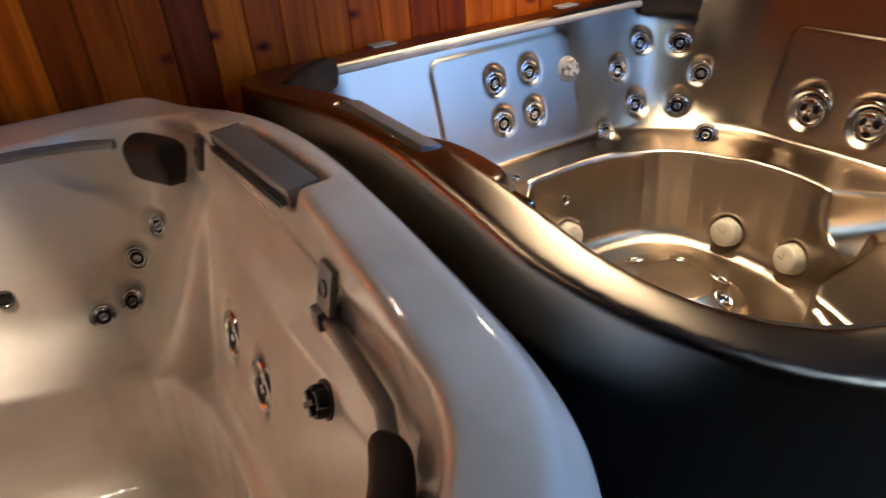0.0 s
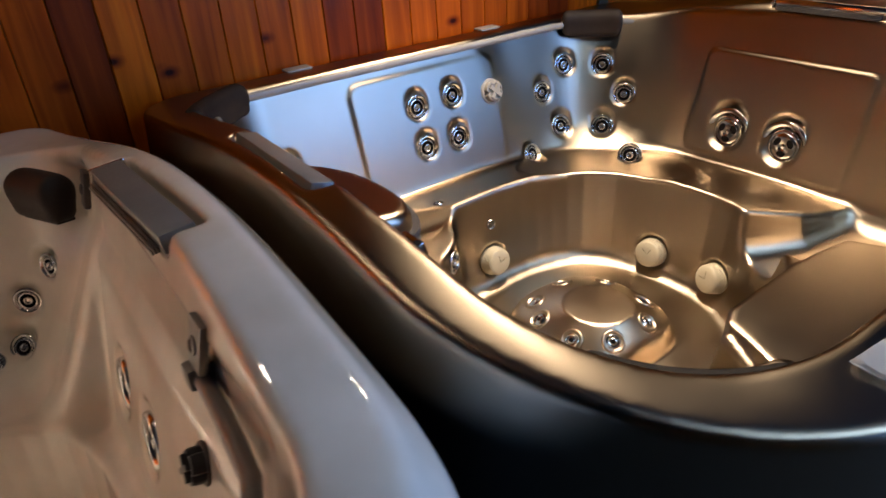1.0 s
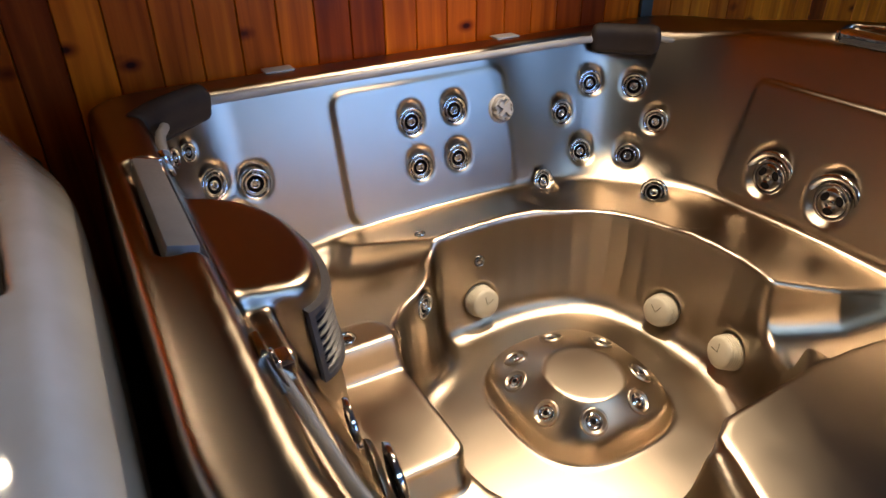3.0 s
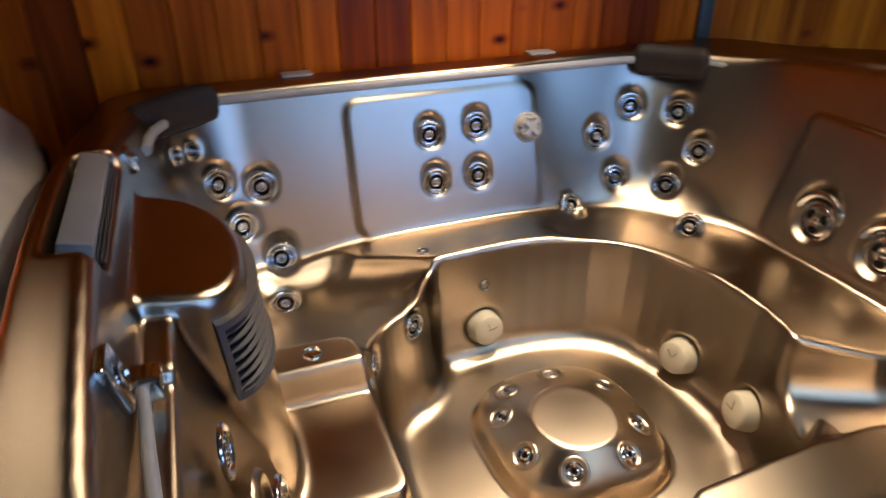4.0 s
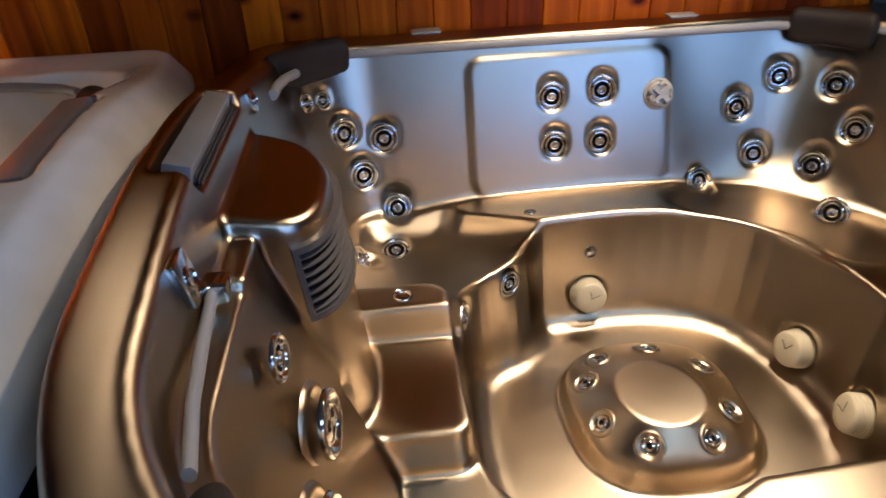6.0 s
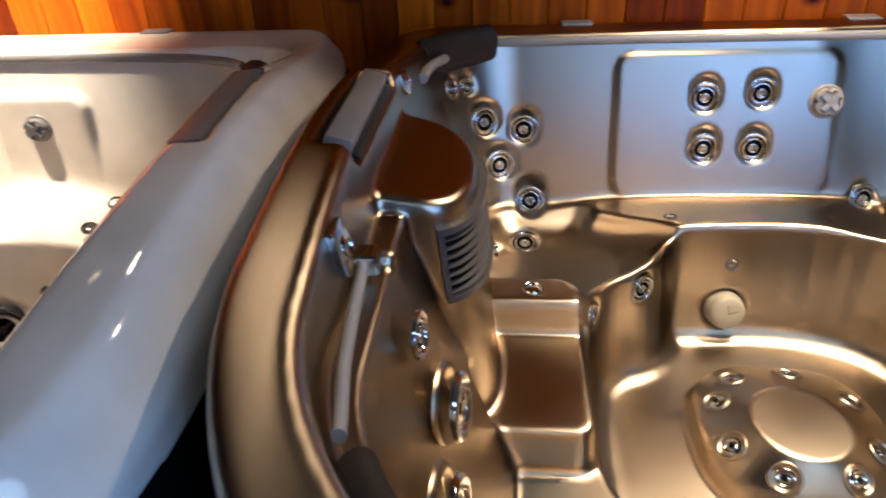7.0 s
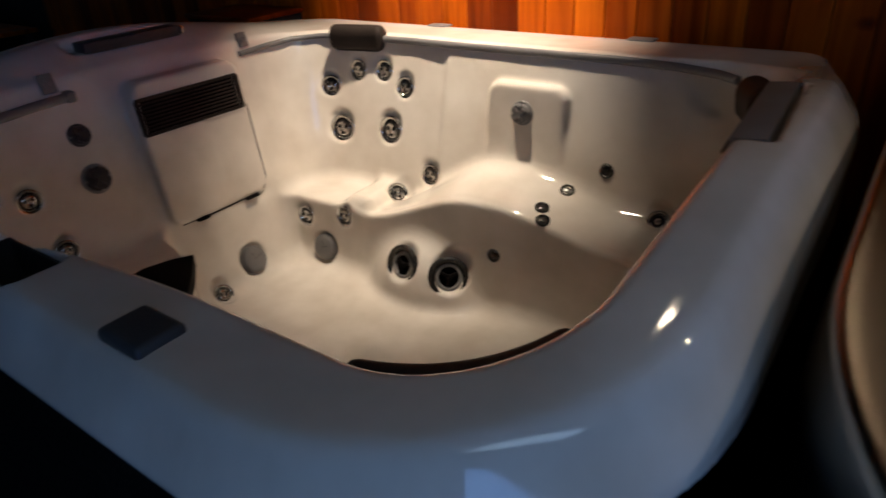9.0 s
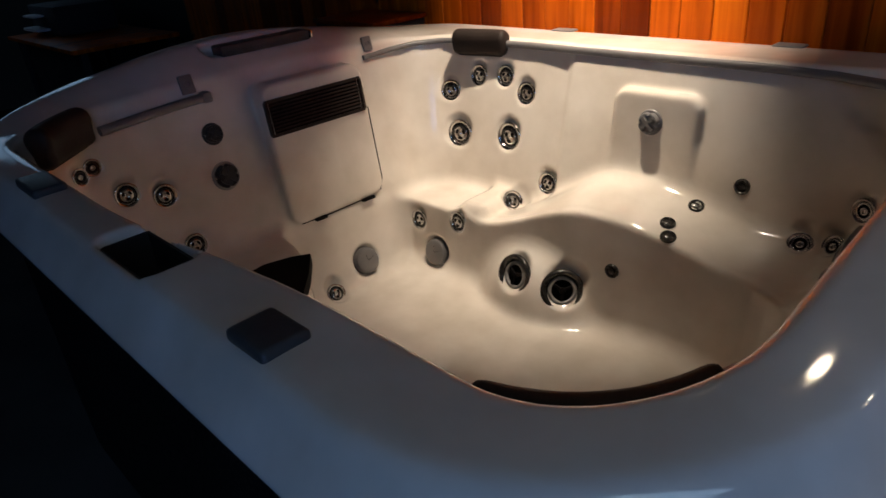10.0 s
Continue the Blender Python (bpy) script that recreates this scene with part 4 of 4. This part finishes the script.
bracket(silver, (3.428, 1.775, 0.955), (-0.96, 0, 0.28), 0.042, 0.042, LIGHT_BAR, "small pale grey socket plate")
bracket(silver, (1.551, 0.866, 0.992), (0.96, 0, 0.28), 0.052, 0.065, CHROME, "polished rail bracket")
bracket(silver, (1.548, 1.52, 1.0), (0.96, 0, 0.28), 0.040, 0.045, CHROME, "polished rail bracket")
clasp = child("rail_clasp", box_mesh((1.553, 0.896, 0.926), (1.592, 0.938, 0.957), 0.008), CHROME, silver, None, "polished rail clasp")
bracket(white, (-0.690, 1.665, 0.965), (0.97, 0, 0.24), 0.042, 0.055, GREY, "grey socket plate")
bracket(white, (-0.690, 0.927, 0.968), (0.97, 0, 0.24), 0.046, 0.060, GREY, "grey socket plate")
bracket(white, (1.215, 1.62, 0.955), (-0.97, 0, 0.24), 0.040, 0.080, DARK_GREY, "dark rail bracket")
bracket(white, (1.228, 0.902, 0.965), (-0.97, 0, 0.24), 0.050, 0.075, GREY, "grey rail bracket")
child("rail_clasp", box_mesh((1.198, 0.898, 0.895), (1.238, 0.930, 0.932), 0.008), GREY, white, None, "grey rail clasp")
child("rail_clasp", box_mesh((-0.685, 0.955, 0.905), (-0.645, 0.985, 0.94), 0.008), GREY, white, None, "grey rail clasp")


def tray(tub, x0, x1, y0, y1, z, mat, label, tilt=0.0, skew=0.0):
    """The speaker strip laid in the pocket of the side rim: a bar with fine ridges along its inner side and a bright end clip."""
    lean = Matrix.Translation((x0, y0, z)) @ Matrix.Rotation(radians(tilt), 4, "Y")
    lean = Matrix(((1, -skew, 0, 0), (0, 1, 0, 0), (0, 0, 1, 0), (0, 0, 0, 1))) @ Matrix.Translation((skew * y0, 0, 0)) @ lean
    w, n = x1 - x0, y1 - y0
    t = child("speaker_strip", box_mesh((0, 0, -0.035), (w, n, 0), 0.006, tilt=lean), mat, tub, None, label)
    child("end_clip", box_mesh((0, n + 0.001, -0.03), (w + 0.006, n + 0.011, -0.003), 0.003, tilt=lean), CHROME, t)
    inward = 1 if x0 > 1.4 and x0 < 2 or x0 < 0 else -1
    for k in range(3):
        c = (w + 0.003 + 0.005 * k) if inward > 0 else (-0.003 - 0.005 * k)
        child("ridge", box_mesh((c - 0.0012, 0.012, -0.032), (c + 0.0012, n - 0.012, -0.018 - 0.004 * k), 0.0005, 1, tilt=lean), DARK_GREY, t)
    return t


tray(silver, 1.490, 1.534, 1.075, 1.420, 1.062, GREY, "grey speaker strip in the rim", 14)
tray(silver, 3.412, 3.480, 1.065, 1.428, 1.046, CHROME, "polished speaker strip in the rim")
tray(white, 1.240, 1.298, 1.075, 1.445, 1.052, GREY, "grey speaker strip in the rim", -6, 0.07)
tray(white, -0.822, -0.748, 1.10, 1.455, 1.050, DARK_GREY, "charcoal speaker strip in the rim")


def cover_clip(tub, x, mat):
    c = child("cover_clip", box_mesh((x - 0.045, 2.185, 0.952), (x + 0.045, 2.240, 0.960), 0.005), mat, tub, None, "flat grey cover bracket")
    return c


for x in (1.971, 2.774):
    cover_clip(silver, x, LIGHT_BAR)
for x in (0.671, -0.155):
    cover_clip(white, x, GREY)


def strip(x0, x1, y0, y1, thick, bend, n=10, slope=0.0):
    """A thin bar along x, bent back by x squared over twice the radius."""
    bm = bmesh.new()
    rows = []
    for k in range(n + 1):
        x = x0 + (x1 - x0) * k / n
        z = -x * x / (2 * bend) if bend else 0.0
        rows.append([bm.verts.new((x, y, z + s * thick / 2 + slope * (y - (y0 + y1) / 2))) for y, s in ((y0, -1), (y1, -1), (y1, 1), (y0, 1))])
    for a, b in zip(rows, rows[1:]):
        for j in range(4):
            bm.faces.new((a[j], a[(j + 1) % 4], b[(j + 1) % 4], b[j]))
    bm.faces.new(rows[0])
    bm.faces.new(rows[-1])
    return data("strip", bm, True, 30)


def grille(tub, centre, nrm, w, h, n, mat, slat_mat, bend=0.0, tilt=0.0):
    """A louvred filter grille: frame, black back in place of a shaded hollow, and slats, bent round the housing."""
    g = child("filter_grille", strip(-w * 0.47, w * 0.47, -h * 0.47, h * 0.47, 0.004, bend), HOLE, tub, frame_on(centre, nrm) @ Matrix.Rotation(radians(tilt), 4, "Z"), "louvred filter grille")
    for y in (-h / 2, h / 2):
        child("frame_bar", strip(-w / 2, w / 2, y - h * 0.045, y + h * 0.045, 0.014, bend), mat, g)
    for x in (-w / 2, w / 2):
        z = -x * x / (2 * bend) if bend else 0.0
        child("frame_bar", box_mesh((x - 0.006, -h / 2, z - 0.008), (x + 0.006, h / 2, z + 0.008), 0.003), mat, g)
    for k in range(n):
        y = h * (-0.42 + 0.84 * (k + 0.5) / n)
        child("slat", strip(-w * 0.48, w * 0.48, y - h * 0.20 / n, y + h * 0.20 / n, 0.0022, bend, 10, -0.55), slat_mat, g, Matrix.Translation((0, 0, 0.005)))
    return g


def round_grille(tub, z0, z1, n):
    """A louvred grille wrapped round the filter housing: black back in place of a shaded hollow, frame and slats that
    follow its outline.
    """
    pts = [Vector((px, py, 0)) for px, py in HOUSING]
    line = []
    for p, q in zip(pts, pts[1:]):  # the part of the outline from the front corner to the back
        line += [p.lerp(q, k / 4) for k in range(4)]
    line = [p for p in line if p.x > 1.645 and p.y < 1.41]
    out = []
    for k, p in enumerate(line):
        d = (line[min(k + 1, len(line) - 1)] - line[max(k - 1, 0)]).normalized()
        out.append(Vector((d.y, -d.x, 0)))

    def band(za, zb, near, far, k0=0, k1=None, tip=0.0):
        """A strip of the outline between two heights and two distances from it; tip lowers its outer edge."""
        bm, rows = bmesh.new(), []
        for p, o in list(zip(line, out))[k0:k1]:
            rows.append([bm.verts.new((p.x + 0.09 * (0.95 - z) + o.x * d, p.y + o.y * d, z)) for z, d in ((za, near), (za - tip, far), (zb - tip, far), (zb, near))])
        for u, v in zip(rows, rows[1:]):
            for j in range(4):
                bm.faces.new((u[j], u[(j + 1) % 4], v[(j + 1) % 4], v[j]))
        bm.faces.new(rows[0][::-1])
        bm.faces.new(rows[-1])
        return data("band", bm, True, 40)

    g = child("filter_grille", band(z0, z1, -0.004, 0.0035), HOLE, tub, None, "curved grey louvred filter grille")
    for za, zb in ((z0 - 0.012, z0), (z1, z1 + 0.012)):
        child("frame_bar", band(za, zb, -0.004, 0.014), GRILLE, g)
    m = len(line)
    for k0, k1 in ((0, 3), (m - 3, m)):
        child("frame_bar", band(z0 - 0.0115, z1 + 0.0115, -0.003, 0.0145, k0, k1), GRILLE, g)
    for k in range(n):
        z = z0 + (z1 - z0) * (k + 0.5) / n
        child("slat", band(z - 0.0013, z + 0.0013, 0.0, 0.0105, 1, m - 1, 0.003), GRILLE, g)
    return g


round_grille(silver, 0.780, 0.897, 7)
gp, gn = WF.snap((-0.591, 1.335, 0.815))
grille(white, gp + 0.004 * gn, gn, 0.40, 0.115, 8, PILLOW, PILLOW)
child("door_latch", box_mesh((-0.552, 1.22, 0.418), (-0.535, 1.27, 0.428), 0.003), HOLE, white, None, "small black latch")
child("door_latch", box_mesh((-0.552, 1.44, 0.418), (-0.535, 1.50, 0.428), 0.003), HOLE, white, None, "small black latch")
# shaded gap at the lower and back edge of the filter door, drawn as a black bar
seam = []
for y, z in [(1.165, 0.423), (1.30, 0.416), (1.42, 0.416), (1.50, 0.417), (1.545, 0.435), (1.565, 0.48), (1.567, 0.56), (1.567, 0.66), (1.566, 0.76)]:
    seam.append(tuple(WF.snap((-0.605 + 0.12 * (0.93 - z) + 0.004, y, z), 0.02)[0]))
bar(white, "door_seam", seam, 0.0035, HOLE, "thin black bar in place of the door's shaded seam")
# cup well lining and fill caps of the cream tub's front rim
bm = bmesh.new()
for lo, hi in (((0.277, 0.294, 0.832), (0.476, 0.383, 0.838)), ((0.277, 0.294, 0.838), (0.282, 0.383, 0.938)), ((0.471, 0.294, 0.838), (0.476, 0.383, 0.938)), ((0.282, 0.294, 0.838), (0.471, 0.299, 0.938)), ((0.282, 0.378, 0.838), (0.471, 0.383, 0.938))):
    bmesh.ops.create_cube(bm, size=1, matrix=Matrix.Translation([(p + q) / 2 for p, q in zip(lo, hi)]) @ Matrix.Diagonal([q - p for p, q in zip(lo, hi)] + [1]))
well = child("cup_well", data("cup_well", bm, False), PILLOW, white, None, "deep dark brown cup well in the rim")
child("drain", lathe([(0.012, 0.0), (0.012, 0.002), (0.008, 0.003), (0, 0.003)], 16), GREY, well, Matrix.Translation((0.33, 0.335, 0.8385)))


def rim_pad(x0, x1, y0, y1, z):
    return child("rim_cover", box_mesh((x0, y0, z - 0.012), (x1, y1, z + 0.010), 0.009, 3), DARK_GREY, white, None, "square charcoal rim cover")


rim_pad(0.725, 0.813, 0.292, 0.362, 0.958)
rim_pad(-0.165, -0.035, 0.290, 0.356, 0.960)

# flat black plate put on the bench to stand for its deep shade
bm = bmesh.new()
ring = [(-0.345, 0.79), (-0.36, 0.89), (-0.335, 0.975), (-0.300, 1.03), (-0.20, 0.955), (-0.112, 0.875), (-0.135, 0.78)]
lo, hi = [[bm.verts.new((x, y, z)) for x, y in ring] for z in (0.40, 0.441)]
for k in range(len(ring)):
    j = (k + 1) % len(ring)
    bm.faces.new((lo[k], lo[j], hi[j], hi[k]))
bm.faces.new(lo[::-1])
bm.faces.new(hi)
child("bench_shade_plate", data("bench_shade_plate", bm, False), HOLE, white, None, "flat black plate in place of deep shade on the bench")
finish_shell(silver, SF, SILVER)
finish_shell(white, WF, WHITE)

# ---- loose things ----
leaf = tagged(new("brochure"), "folded white printed brochure on the tub rim", "brochure")
leaf.location = (1.825, 0.362, 0.958)
leaf.rotation_euler = (0, 0, radians(-4))
for k, z in enumerate((0.003, 0.006)):
    bm = bmesh.new()
    n = 8
    grid = [[bm.verts.new((0.21 * i / n + 0.006 * k, -0.29 * j / n - 0.004 * k, z + 0.004 * (j / n - 0.3) ** 2 + 0.003 * (i / n) ** 2 * k)) for j in range(n + 1)] for i in range(n + 1)]
    for i in range(n):
        for j in range(n):
            bm.faces.new((grid[i][j], grid[i + 1][j], grid[i + 1][j + 1], grid[i][j + 1]))
    bmesh.ops.solidify(bm, geom=bm.faces[:], thickness=0.0006)
    child("page", data("page", bm, False), PAPER, leaf)
for k in range(7):
    child("print_line", box_mesh((0.035, -0.045 - 0.022 * k, 0.0098), (0.15 + 0.03 * ((k * 7) % 3), -0.042 - 0.022 * k + (0.006 if k == 0 else 0), 0.0104)), INK, leaf)


def wood_part(name, lo, hi, parent, mat=PINE, bevel=0.004):
    return child(name, box_mesh(lo, hi, bevel), mat, parent)


crate = tagged(new("side_cabinet"), "narrow pine cabinet with a pale top beside the cream tub", "cabinet")
wood_part("top", (-1.42, 1.93, 0.965), (-0.965, 2.255, 0.985), crate)
wood_part("side_panel", (-1.41, 1.94, 0.0), (-1.39, 2.25, 0.964), crate, FABRIC)
wood_part("side_panel", (-0.995, 1.94, 0.0), (-0.975, 2.25, 0.964), crate, FABRIC)
wood_part("front_panel", (-1.389, 1.945, 0.0), (-0.996, 1.965, 0.964), crate, FABRIC)

desk = tagged(new("desk"), "dark desk with a brown wooden top by the wall", "desk")
wood_part("top", (-5.1, 1.45, 0.73), (-3.55, 2.2, 0.76), desk)
for x in (-5.05, -3.63):
    for y in (1.5, 2.12):
        wood_part("leg", (x, y, 0.0), (x + 0.05, y + 0.05, 0.729), desk, FABRIC)
wood_part("modesty_panel", (-4.99, 1.53, 0.2), (-3.64, 1.55, 0.729), desk, FABRIC)

printer = tagged(new("printer"), "dark office machine with pale trays on the desk", "machine")
wood_part("body", (-5.05, 1.65, 0.761), (-4.40, 2.1, 0.98), printer, FABRIC, 0.02)
wood_part("tray", (-4.95, 1.55, 0.80), (-4.6, 1.649, 0.82), printer, PAPER)
wood_part("tray", (-4.90, 1.56, 0.90), (-4.65, 1.649, 0.915), printer, PAPER)
